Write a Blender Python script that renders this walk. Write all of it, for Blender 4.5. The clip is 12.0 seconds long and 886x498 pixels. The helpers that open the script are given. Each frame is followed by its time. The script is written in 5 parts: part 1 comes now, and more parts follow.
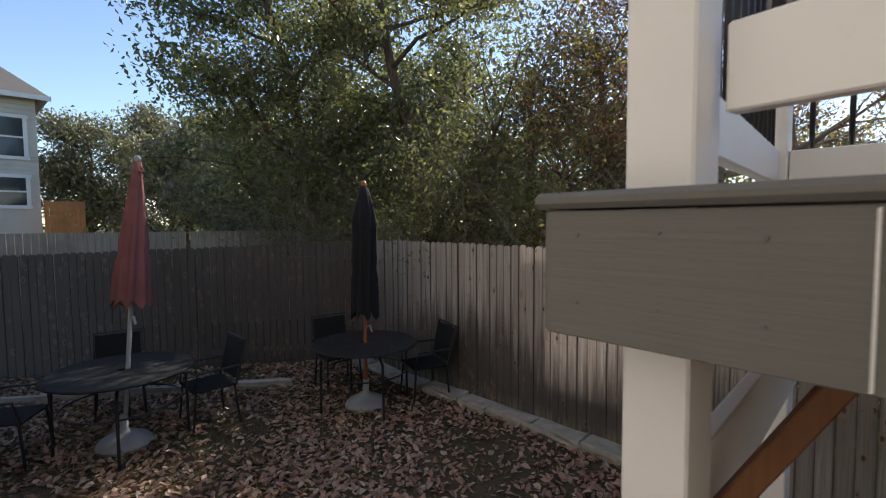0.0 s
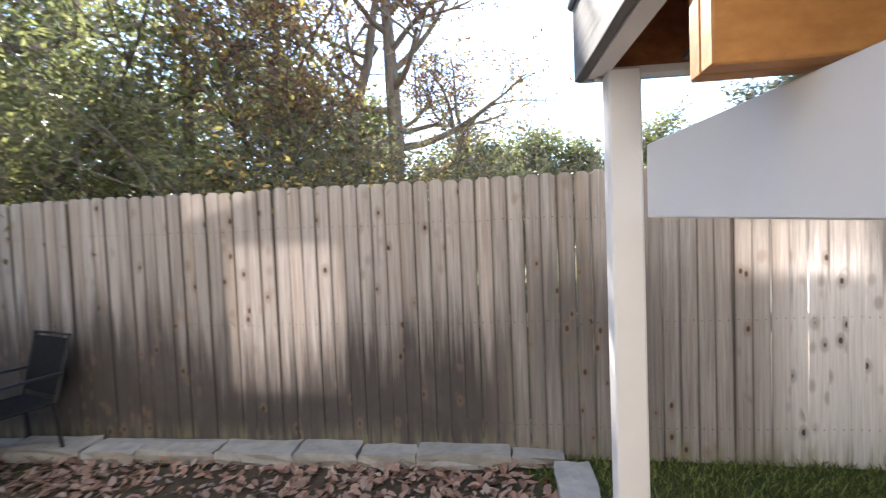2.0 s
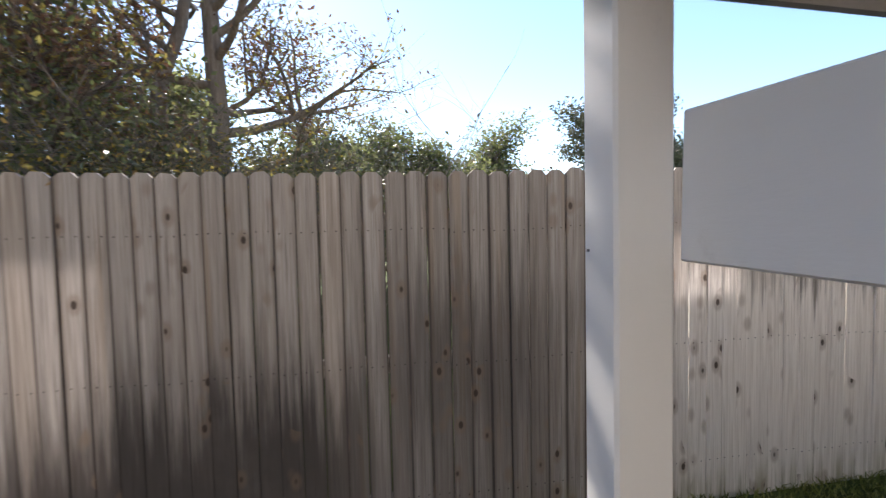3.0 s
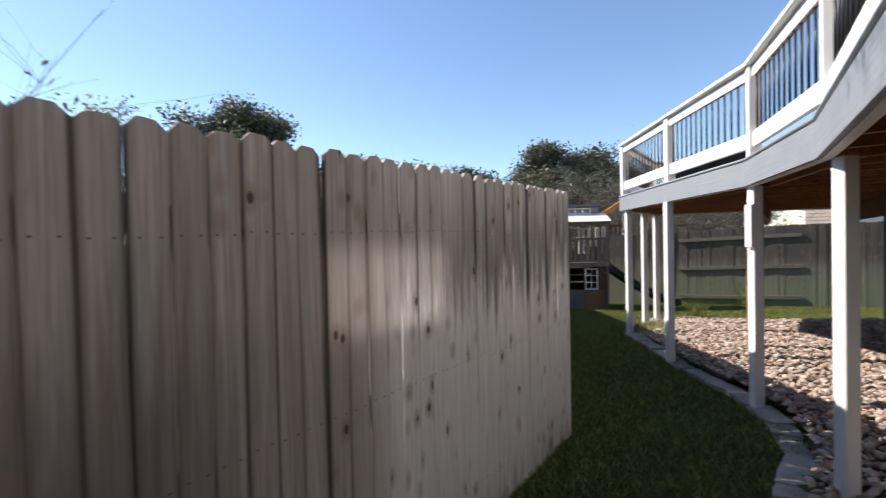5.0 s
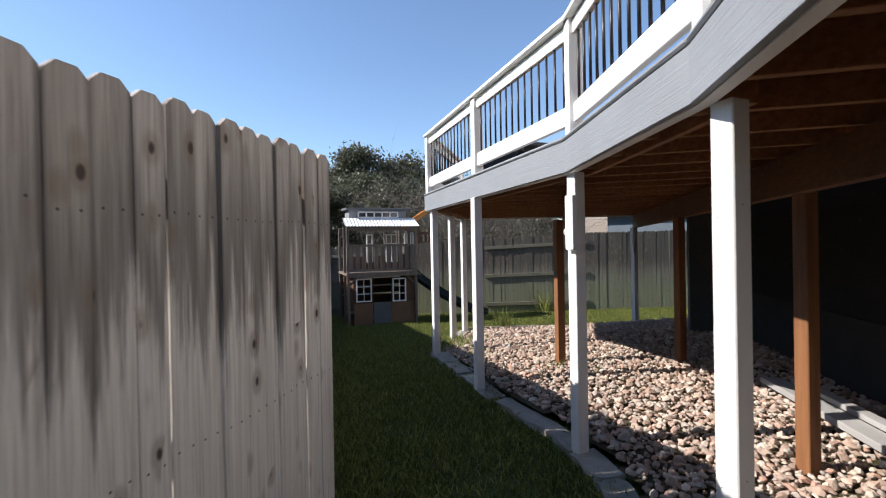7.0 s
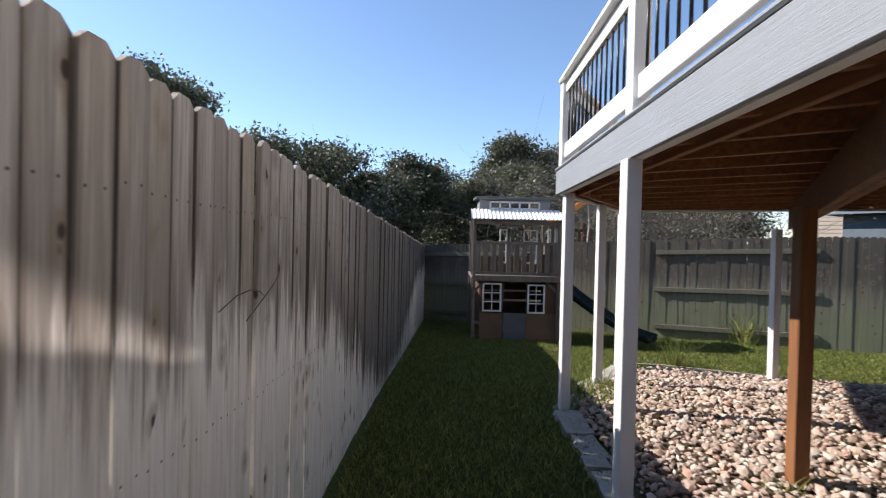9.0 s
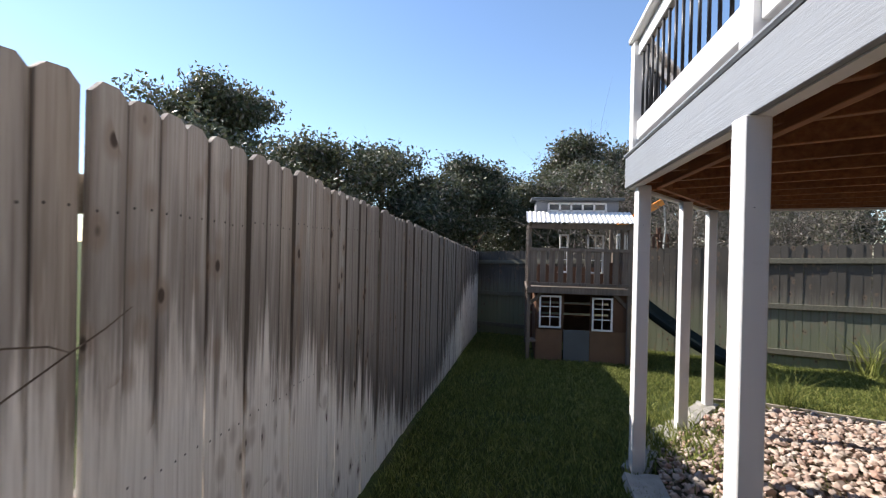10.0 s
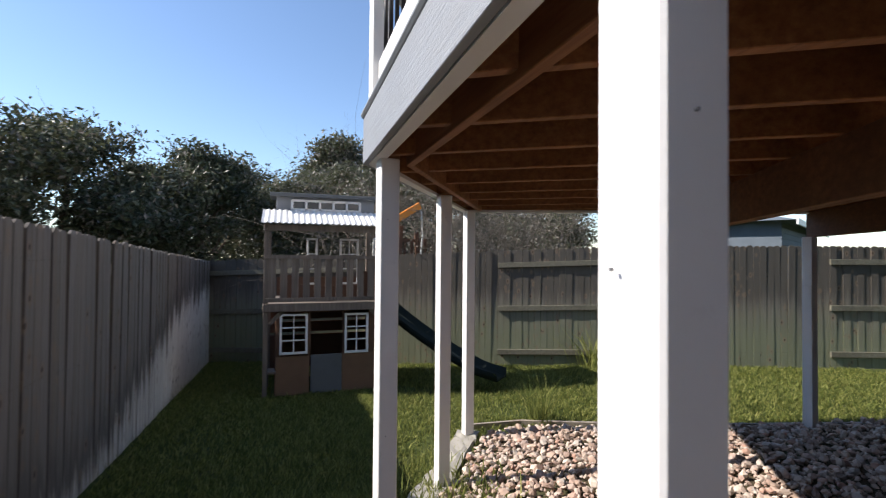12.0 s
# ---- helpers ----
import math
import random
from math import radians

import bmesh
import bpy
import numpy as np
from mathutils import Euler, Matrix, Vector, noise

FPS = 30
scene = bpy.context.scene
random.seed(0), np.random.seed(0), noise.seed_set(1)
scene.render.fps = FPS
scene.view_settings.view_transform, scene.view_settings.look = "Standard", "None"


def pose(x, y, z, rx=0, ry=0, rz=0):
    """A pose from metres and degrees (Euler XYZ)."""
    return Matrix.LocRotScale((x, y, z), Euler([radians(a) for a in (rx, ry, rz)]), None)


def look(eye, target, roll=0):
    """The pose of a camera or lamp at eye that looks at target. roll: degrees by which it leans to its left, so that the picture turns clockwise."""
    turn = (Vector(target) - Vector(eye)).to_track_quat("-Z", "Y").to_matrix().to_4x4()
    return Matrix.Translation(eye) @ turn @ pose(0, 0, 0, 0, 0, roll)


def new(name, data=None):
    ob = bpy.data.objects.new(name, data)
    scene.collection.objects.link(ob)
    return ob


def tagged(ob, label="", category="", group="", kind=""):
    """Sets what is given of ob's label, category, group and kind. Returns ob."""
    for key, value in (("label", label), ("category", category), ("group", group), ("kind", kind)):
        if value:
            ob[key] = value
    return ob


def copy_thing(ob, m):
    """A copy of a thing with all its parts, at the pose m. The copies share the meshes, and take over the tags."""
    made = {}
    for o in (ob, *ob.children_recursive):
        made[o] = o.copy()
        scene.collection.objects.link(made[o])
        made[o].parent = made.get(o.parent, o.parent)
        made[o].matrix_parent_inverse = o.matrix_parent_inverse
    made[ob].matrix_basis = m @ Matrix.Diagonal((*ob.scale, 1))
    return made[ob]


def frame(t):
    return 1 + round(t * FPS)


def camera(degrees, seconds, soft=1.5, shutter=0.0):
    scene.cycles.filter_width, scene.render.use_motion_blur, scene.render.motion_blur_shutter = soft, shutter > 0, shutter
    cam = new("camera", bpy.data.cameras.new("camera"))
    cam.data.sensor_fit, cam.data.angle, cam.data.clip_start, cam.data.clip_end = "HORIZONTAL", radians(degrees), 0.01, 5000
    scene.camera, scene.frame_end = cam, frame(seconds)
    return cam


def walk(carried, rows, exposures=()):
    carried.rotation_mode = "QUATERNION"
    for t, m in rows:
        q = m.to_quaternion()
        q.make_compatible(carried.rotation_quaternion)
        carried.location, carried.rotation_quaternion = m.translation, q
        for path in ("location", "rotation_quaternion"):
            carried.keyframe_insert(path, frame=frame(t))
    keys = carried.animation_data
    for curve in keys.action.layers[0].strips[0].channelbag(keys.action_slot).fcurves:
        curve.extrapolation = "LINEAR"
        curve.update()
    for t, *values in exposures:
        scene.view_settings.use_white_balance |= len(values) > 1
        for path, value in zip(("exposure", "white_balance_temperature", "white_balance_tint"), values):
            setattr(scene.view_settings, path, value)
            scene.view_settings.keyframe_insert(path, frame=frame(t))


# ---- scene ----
cam = camera(86.8, 12.0, soft=1.1, shutter=0.25)
PATH = [
    (0, (0.097, -0.018, 2.128), (-0.424, 1.910, 2.007), -0.5),
    (0.5, (-0.060, 0.215, 1.939), (-0.436, 2.178, 1.882), -1.4),
    (1, (-0.152, 0.509, 1.740), (-0.065, 2.506, 1.671), -0.8),
    (1.5, (-0.188, 0.797, 1.617), (0.216, 2.755, 1.554), -1.7),
    (2, (-0.070, 1.153, 1.524), (0.738, 2.980, 1.442), -2.3),
    (2.5, (0.126, 1.536, 1.581), (1.235, 3.197, 1.478), -1.5),
    (2.7, (0.196, 1.655, 1.595), (1.395, 3.252, 1.492), -1.5),
    (4.3, (0.761, 2.512, 1.517), (2.643, 3.19, 1.502), -2.3),
    (4.5, (0.822, 2.537, 1.521), (2.739, 3.107, 1.513), -3.4),
    (5, (1.058, 2.534, 1.535), (3.055, 2.64, 1.499), -1.3),
    (5.5, (1.293, 2.438, 1.559), (3.261, 2.083, 1.536), -0.7),
    (6, (1.664, 2.252, 1.494), (3.597, 1.741, 1.521), -1.1),
    (6.5, (2.052, 2.11, 1.452), (3.965, 1.527, 1.435), -1.2),
    (6.7, (2.223, 2.063, 1.469), (4.112, 1.407, 1.462), -1.3),
    (8.3, (3.581, 1.331, 1.387), (5.547, 0.966, 1.345), 1.8),
    (8.6, (3.865, 1.211, 1.416), (5.853, 0.988, 1.398), 2.0),
    (9, (4.311, 1.071, 1.472), (6.311, 1.105, 1.447), 1.3),
    (9.5, (4.741, 0.965, 1.491), (6.735, 1.106, 1.442), 1.2),
    (10, (5.148, 0.877, 1.492), (7.124, 1.184, 1.486), 1.3),
    (10.5, (5.505, 0.807, 1.481), (7.469, 1.184, 1.498), 0.1),
    (11, (5.748, 0.617, 1.45), (7.748, 0.635, 1.488), -1.1),
    (11.5, (6.102, 0.494, 1.451), (8.067, 0.125, 1.463), 0.7),
    (12, (6.447, 0.474, 1.51), (8.338, -0.174, 1.546), 0.5),
]
EXPOSURES = [(0, 0.74, 6950, 12.8), (0.5, 1.2, 6750, 12.5), (1.0, 2.1, 6800, 13), (1.5, 2.36, 6700, 13.5), (2.0, 2.3, 6650, 13), (2.5, 1.85, 6650, 13), (2.7, 1.62, 6650, 13), (4.3, 0.82, 6650, 13), (4.7, 0.76, 6600, 13), (5.5, 0.62, 6450, 12.5), (6.5, 0.62, 6450, 12.5), (8.3, 0.72, 6500, 12.5), (9.6, 0.74, 6450, 12.5), (10.4, 0.95, 6550, 13), (11.1, 0.68, 6550, 13), (12, 0.72, 6600, 13)]
walk(cam, [(t, look(eye, target, roll)) for t, eye, target, roll in PATH], EXPOSURES)

# ---- sky and sun ----
SUN_AZ, SUN_EL = radians(14.5), radians(37.5)
world = bpy.data.worlds.new("world")
scene.world = world
world.use_nodes = True
wn = world.node_tree
sky = wn.nodes.new("ShaderNodeTexSky")
sky.sky_type, sky.sun_disc = 'NISHITA', False
sky.sun_elevation, sky.sun_rotation = SUN_EL, SUN_AZ
sky.air_density, sky.dust_density, sky.ozone_density = 1.0, 0.12, 3.4
wn.links.new(sky.outputs[0], wn.nodes["Background"].inputs[0])
wn.nodes["Background"].inputs[1].default_value = 0.132
sun_data = bpy.data.lights.new("sun", "SUN")
sun_data.energy, sun_data.angle, sun_data.color = 5.0, radians(0.5), (1.0, 0.95, 0.88)
sun = new("sun", sun_data)
sun_way = Vector((math.sin(SUN_AZ) * math.cos(SUN_EL), math.cos(SUN_AZ) * math.cos(SUN_EL), math.sin(SUN_EL)))
sun.matrix_world = look(sun_way * 60, (0, 0, 0))
# area lamps behind unseen upper windows stand in for sunlight thrown back by their panes: middle of the pane, width,
# height, gain, way of the light, glazing bar (low, high)
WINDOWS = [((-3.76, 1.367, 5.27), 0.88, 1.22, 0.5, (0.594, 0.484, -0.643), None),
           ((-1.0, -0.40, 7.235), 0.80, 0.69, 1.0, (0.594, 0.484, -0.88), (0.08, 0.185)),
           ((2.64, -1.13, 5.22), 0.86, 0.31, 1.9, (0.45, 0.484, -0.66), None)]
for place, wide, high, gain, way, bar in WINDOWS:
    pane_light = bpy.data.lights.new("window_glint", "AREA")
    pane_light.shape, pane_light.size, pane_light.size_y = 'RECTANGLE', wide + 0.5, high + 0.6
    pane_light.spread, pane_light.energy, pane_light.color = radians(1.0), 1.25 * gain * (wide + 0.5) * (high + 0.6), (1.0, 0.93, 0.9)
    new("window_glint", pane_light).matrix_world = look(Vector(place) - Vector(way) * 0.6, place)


# ---- materials ----
class Nodes:
    """A small wrapper to write node materials in short lines."""

    def __init__(self, name):
        self.m = bpy.data.materials.new(name)
        self.m.use_nodes = True
        self.t = self.m.node_tree
        self.p = self.t.nodes["Principled BSDF"]
        self.out = self.t.nodes["Material Output"]

    def n(self, kind, **sets):
        node = self.t.nodes.new("ShaderNode" + kind)
        for key, value in sets.items():
            if key == "op":
                node.operation = value
            elif key == "blend":
                node.data_type, node.blend_type = 'RGBA', value
            elif key == "ftype":
                node.feature = value
        return node

    def link(self, a, b):
        self.t.links.new(a, b)

    def put(self, value, socket):
        if isinstance(value, (int, float)):
            socket.default_value = value
        elif isinstance(value, tuple):
            socket.default_value = (*value, 1.0) if len(value) == 3 and len(socket.default_value) == 4 else value
        else:
            self.link(value, socket)

    def math(self, op, a, b=0.0, clamp=False):
        node = self.n("Math", op=op)
        node.use_clamp = clamp
        self.put(a, node.inputs[0])
        self.put(b, node.inputs[1])
        return node.outputs[0]

    def coords(self, kind="Object"):
        return self.n("TexCoord").outputs[kind]

    def world_place(self):
        return self.n("NewGeometry").outputs["Position"]

    def scaled(self, vector, scale, offset=None):
        node = self.n("Mapping")
        self.link(vector, node.inputs["Vector"])
        node.inputs["Scale"].default_value = scale
        if offset is not None:
            self.put(offset, node.inputs["Location"])
        return node.outputs[0]

    def noise(self, vector, scale, detail=4.0, rough=0.55, out="Fac"):
        node = self.n("TexNoise")
        self.link(vector, node.inputs["Vector"])
        node.inputs["Scale"].default_value = scale
        node.inputs["Detail"].default_value = detail
        node.inputs["Roughness"].default_value = rough
        return node.outputs[out]

    def voronoi(self, vector, scale, ftype="F1", out="Distance"):
        node = self.n("TexVoronoi", ftype=ftype)
        self.link(vector, node.inputs["Vector"])
        node.inputs["Scale"].default_value = scale
        return node.outputs[out]

    def ramp(self, fac, stops):
        node = self.n("ValToRGB")
        self.put(fac, node.inputs[0])
        e = node.color_ramp.elements
        while len(e) < len(stops):
            e.new(0.5)
        for el, (pos, col) in zip(e, stops):
            el.position = pos
            el.color = (*col, 1.0) if len(col) == 3 else col
        return node.outputs[0]

    def step(self, value, a, b, lo=0.0, hi=1.0):
        node = self.n("MapRange")
        node.interpolation_type = 'SMOOTHSTEP'
        for s, v in zip(node.inputs, (value, a, b, lo, hi)):
            self.put(v, s)
        return node.outputs[0]

    def mix(self, fac, a, b, blend='MIX'):
        node = self.n("Mix", blend=blend)
        self.put(fac, node.inputs[0])
        self.put(a, node.inputs[6])
        self.put(b, node.inputs[7])
        return node.outputs[2]

    def done(self, colour, rough=0.7, bump=None, strength=0.3, distance=0.01, metal=0.0, spec=0.4):
        self.put(colour, self.p.inputs["Base Color"])
        self.put(rough, self.p.inputs["Roughness"])
        self.put(metal, self.p.inputs["Metallic"])
        self.put(spec, self.p.inputs["Specular IOR Level"])
        if bump is not None:
            node = self.n("Bump")
            node.inputs["Strength"].default_value = strength
            node.inputs["Distance"].default_value = distance
            self.link(bump, node.inputs["Height"])
            self.link(node.outputs[0], self.p.inputs["Normal"])
        return self.m


def painted(name, colour, rough=0.5, wear=0.12, grain=(1, 1, 1), dirt=(0.3, 0.27, 0.22), dirt_amount=0.25, relief=0.18, spec=0.4):
    """Painted board: faint grain, uneven sheen, a little dirt."""
    k = Nodes(name)
    c = k.coords()
    big = k.noise(c, 2.3, 5)
    fine = k.noise(k.scaled(c, grain), 40, 6, 0.7)
    base = k.mix(k.step(big, 0.35, 0.75), colour, tuple(v * (1 - wear) for v in colour))
    spots = k.step(k.noise(c, 9, 8, 0.7), 0.62, 0.8, 0.0, dirt_amount)
    base = k.mix(spots, base, dirt)
    return k.done(base, k.step(fine, 0.2, 0.8, rough - 0.08, rough + 0.15), fine, relief, 0.004, spec=spec)


def lumber(name, light, dark, axis=0, rough=0.65, scale=1.0):
    """Plain sawn wood with grain along one axis of the object."""
    k = Nodes(name)
    c = k.coords()
    s = [38.0 * scale] * 3
    s[axis] = 1.6 * scale
    info = k.n("ObjectInfo").outputs["Random"]
    sh = k.n("CombineXYZ")
    for i in range(3):
        k.link(k.math("MULTIPLY", info, 37.0 + 11 * i), sh.inputs[i])
    c2 = k.scaled(c, (1, 1, 1), sh.outputs[0])
    g = k.noise(k.scaled(c2, tuple(s)), 1.0, 6, 0.65)
    band = k.noise(c2, 1.7, 3)
    col = k.ramp(g, [(0.3, dark), (0.7, light)])
    col = k.mix(k.step(band, 0.4, 0.75, 0.0, 0.45), col, tuple(v * 0.5 for v in dark))
    col = k.mix(k.step(info, 0, 1, 0, 0.25), col, dark)
    return k.done(col, rough, g, 0.3, 0.004)


def fence_wood(name, tones, moss=(0.29, 0.265, 0.15)):
    """Weathered cedar pickets; the callback (k, place, streak) gives the dark share, mildew and painted shade, and the
    pale share.
    """
    k = Nodes(name)
    c = k.coords()
    place = k.world_place()
    info = k.n("ObjectInfo").outputs["Random"]
    sh = k.n("CombineXYZ")
    for i, v in enumerate((91.0, 57.0, 73.0)):
        k.link(k.math("MULTIPLY", info, v), sh.inputs[i])
    own = k.scaled(c, (1, 1, 1), sh.outputs[0])
    wob = k.noise(k.scaled(own, (6, 6, 1.2)), 1.0, 3)
    grain = k.noise(k.scaled(own, (95, 60, 2.2)), 1.0, 7, 0.65)
    broad = k.noise(k.scaled(own, (14, 14, 0.9)), 1.0, 4)
    patch = k.noise(place, 1.1, 5, 0.6)
    col = k.ramp(grain, [(0.26, (0.17, 0.148, 0.13)), (0.44, (0.44, 0.39, 0.345)), (0.78, (0.72, 0.66, 0.60))])
    col = k.mix(k.step(broad, 0.38, 0.72, 0.0, 0.5), col, (0.37, 0.32, 0.28))
    col = k.mix(k.step(info, 0.0, 1.0, 0.0, 0.5), col, (0.31, 0.265, 0.225))
    warm = k.step(k.noise(k.scaled(own, (11, 11, 0.55)), 1.0, 2), 0.6, 0.74, 0.0, 0.36)
    col = k.mix(warm, col, (0.40, 0.26, 0.14))
    run = k.noise(k.scaled(own, (34, 34, 1.0)), 1.0, 4, 0.6)
    col = k.mix(k.step(run, 0.46, 0.7, 0.0, 0.42), col, (0.21, 0.165, 0.13))
    tone = k.math("FRACT", k.math("MULTIPLY", info, 13.7))
    col = k.mix(k.step(tone, 0.55, 1.0, 0.0, 0.3), col, (0.45, 0.35, 0.26))
    check = k.noise(k.scaled(own, (210, 120, 1.3)), 1.0, 3, 0.7)
    col = k.mix(k.step(check, 0.60, 0.70, 0.0, 0.62), col, (0.12, 0.10, 0.085))
    local = k.n("SeparateXYZ")
    k.link(c, local.inputs[0])
    edge = k.math("ADD", k.math("ABSOLUTE", local.outputs[0]), k.math("MULTIPLY", k.math("SUBTRACT", wob, 0.5), 0.03))
    col = k.mix(k.step(edge, 0.030, 0.047, 0.0, 0.42), col, (0.17, 0.135, 0.11))
    col = k.mix(k.step(k.math("ABSOLUTE", local.outputs[0]), 0.0445, 0.049, 0.0, 0.8), col, (0.07, 0.055, 0.045))
    streak = k.noise(k.scaled(place, (17, 17, 0.8)), 1.0, 6, 0.68)
    dark, pale, base = tones(k, place, streak, patch)
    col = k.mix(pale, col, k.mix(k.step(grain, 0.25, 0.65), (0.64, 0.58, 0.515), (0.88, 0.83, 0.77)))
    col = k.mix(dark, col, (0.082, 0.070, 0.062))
    col = k.mix(base, col, moss)
    knots = k.voronoi(k.scaled(own, (11, 11, 6.5)), 1.0)
    chosen = k.math("GREATER_THAN", k.noise(k.scaled(own, (2.1, 2.1, 0.9)), 1.0, 1), 0.515)
    kf = k.math("MULTIPLY", k.step(knots, 0.09, 0.17, 0.92, 0.0), chosen)
    ring = k.math("MULTIPLY", k.step(knots, 0.2, 0.42, 0.45, 0.0), chosen)
    col = k.mix(ring, col, (0.24, 0.165, 0.11))
    col = k.mix(kf, col, (0.06, 0.042, 0.032))
    # nail heads in rows where the rails run behind
    sx = local
    ax = k.math("SUBTRACT", k.math("ABSOLUTE", sx.outputs[0]), 0.026)
    nails = 0.0
    for hz in (1.60, 0.93, 0.25):
        az = k.math("SUBTRACT", sx.outputs[2], hz)
        far = k.math("SQRT", k.math("ADD", k.math("MULTIPLY", ax, ax), k.math("MULTIPLY", az, az)))
        nails = k.math("MAXIMUM", nails, k.step(far, 0.0028, 0.0045, 0.9, 0.0))
    col = k.mix(nails, col, (0.05, 0.045, 0.04))
    height = k.math("ADD", k.math("ADD", grain, k.math("MULTIPLY", kf, -0.5)), k.math("MULTIPLY", k.step(check, 0.6, 0.7), -0.6))
    return k.done(col, 0.82, height, 0.5, 0.006, spec=0.25)


def stain_shade_a(k, place, streak, patch):
    s = k.n("SeparateXYZ")
    k.link(place, s.inputs[0])
    x, z = s.outputs[0], s.outputs[2]
    j = k.math("MULTIPLY", k.math("SUBTRACT", streak, 0.5), 1.5)
    zj = k.math("ADD", z, j)
    # near the corner: dark head over a washed, pale lower part
    east = k.step(x, 2.75, 3.1)
    head = k.math("MULTIPLY", k.math("MULTIPLY", k.step(zj, 1.12, 1.36), k.step(zj, 1.85, 1.45, 0.25, 1.0)), k.step(x, 3.1, 3.9, 0.3, 1.0))
    pale = k.math("MULTIPLY", k.step(zj, 1.45, 1.1, 0.25, 1.0), k.math("MULTIPLY", east, 0.95))
    # farther west: mildew over the foot, thin under the pale corner boards; at the west end the corner's shade is
    # painted in
    mid = k.step(x, 1.3, 1.85, 1.0, 0.12)
    zf = k.math("ADD", zj, k.math("SUBTRACT", k.step(x, 0.1, 0.75, 0.2, 0.0), k.step(x, 0.0, -0.6, 0.0, 0.35)))
    foot = k.math("MULTIPLY", k.step(zf, 1.2, 0.5), k.math("MULTIPLY", mid, k.step(x, 2.2, 2.9, 1.0, 0.0)))
    foot = k.math("MULTIPLY", foot, k.step(patch, 0.28, 0.55, 0.8, 1.0))
    # tree shade at the west end, painted in as darkening
    west_shade = k.math("MULTIPLY", k.step(x, -1.1, -2.9), k.step(zj, 1.9, 0.9, 0.55, 0.95))
    brown = k.math("MULTIPLY", k.math("MULTIPLY", k.step(x, 1.4, 1.8), k.step(x, 2.72, 2.1)), k.math("MULTIPLY", k.step(zj, 1.6, 1.0, 0.2, 0.72), k.step(zj, 0.2, 0.8, 0.7, 1.0)))
    foot = k.math("MAXIMUM", k.math("MAXIMUM", k.math("MULTIPLY", foot, 0.97), west_shade), brown)
    dark = k.math("ADD", k.math("MULTIPLY", k.math("MULTIPLY", head, east), 0.55), foot, True)
    base = k.math("MULTIPLY", k.step(z, 0.24, 0.02), k.step(streak, 0.42, 0.62, 0.0, 0.75))
    return dark, pale, base


def stain_b(k, place, streak, patch):
    s = k.n("SeparateXYZ")
    k.link(place, s.inputs[0])
    x, z = s.outputs[0], s.outputs[2]
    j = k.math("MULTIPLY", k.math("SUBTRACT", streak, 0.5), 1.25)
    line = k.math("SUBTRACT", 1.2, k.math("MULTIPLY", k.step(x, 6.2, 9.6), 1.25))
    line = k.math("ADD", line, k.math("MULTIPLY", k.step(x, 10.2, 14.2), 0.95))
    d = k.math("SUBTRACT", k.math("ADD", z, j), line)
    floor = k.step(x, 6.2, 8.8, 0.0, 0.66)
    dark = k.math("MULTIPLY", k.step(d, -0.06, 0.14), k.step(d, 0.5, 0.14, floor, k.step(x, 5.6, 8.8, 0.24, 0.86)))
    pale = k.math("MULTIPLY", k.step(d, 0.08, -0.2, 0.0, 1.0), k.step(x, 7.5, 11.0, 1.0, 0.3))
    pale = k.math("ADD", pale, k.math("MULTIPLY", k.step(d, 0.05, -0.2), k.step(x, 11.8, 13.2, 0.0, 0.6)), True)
    return dark, pale, k.math("MULTIPLY", k.step(z, -0.1, -0.3), 0.2)


def tone_f(k, place, streak, patch):
    s = k.n("SeparateXYZ")
    k.link(place, s.inputs[0])
    z = s.outputs[2]
    d = k.math("ADD", z, k.math("MULTIPLY", k.math("SUBTRACT", streak, 0.5), 0.9))
    # darker towards the head, greener towards the foot
    dark = k.math("ADD", k.math("MULTIPLY", k.step(d, 0.6, 1.05), 0.28), 0.7, True)
    return dark, 0.0, k.step(d, 1.0, 0.1, 0.06, 0.7)


def corner_shade_l(k, place, streak, patch):
    # deep shade of the corner, put into the picket colour
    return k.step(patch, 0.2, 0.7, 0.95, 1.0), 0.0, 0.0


M_FENCE_A = fence_wood("weathered_picket_a", stain_shade_a)
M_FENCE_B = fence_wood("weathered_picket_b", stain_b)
M_FENCE_F = fence_wood("weathered_picket_far", tone_f, (0.185, 0.21, 0.125))
M_FENCE_L = fence_wood("shade_dark_picket", corner_shade_l)
M_RAILWOOD = lumber("fence_rail_wood", (0.42, 0.37, 0.30), (0.24, 0.20, 0.16))
M_FARRAIL = lumber("far_rail_wood", (0.20, 0.19, 0.135), (0.11, 0.10, 0.075))
M_WHITE = painted("white_paint", (0.80, 0.785, 0.76), 0.5, 0.05, (0.2, 0.2, 1.0))
# darker copy of the deck grey, with the step side's shade in it
M_SHADEGREY = painted("shade_grey_deck_paint", (0.142, 0.138, 0.126), 0.55, 0.1, (0.05, 0.05, 2.4), (0.4, 0.4, 0.38), 0.12, 0.55)
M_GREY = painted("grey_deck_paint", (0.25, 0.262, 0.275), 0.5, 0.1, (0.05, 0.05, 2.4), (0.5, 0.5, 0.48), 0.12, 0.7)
M_BLACKMETAL = painted("black_metal", (0.02, 0.02, 0.022), 0.35, 0.1)
M_JOIST = lumber("deck_joist_wood", (0.42, 0.18, 0.07), (0.19, 0.073, 0.028), 0)
# one beam wood in two copies: sunlit orange, then shaded brown
M_BEAMLIT = lumber("deck_beam_lit_wood", (0.55, 0.27, 0.08), (0.38, 0.16, 0.045), 0, 0.55)
M_BEAMSHADE = lumber("deck_beam_shade_wood", (0.24, 0.10, 0.04), (0.11, 0.042, 0.016), 0)
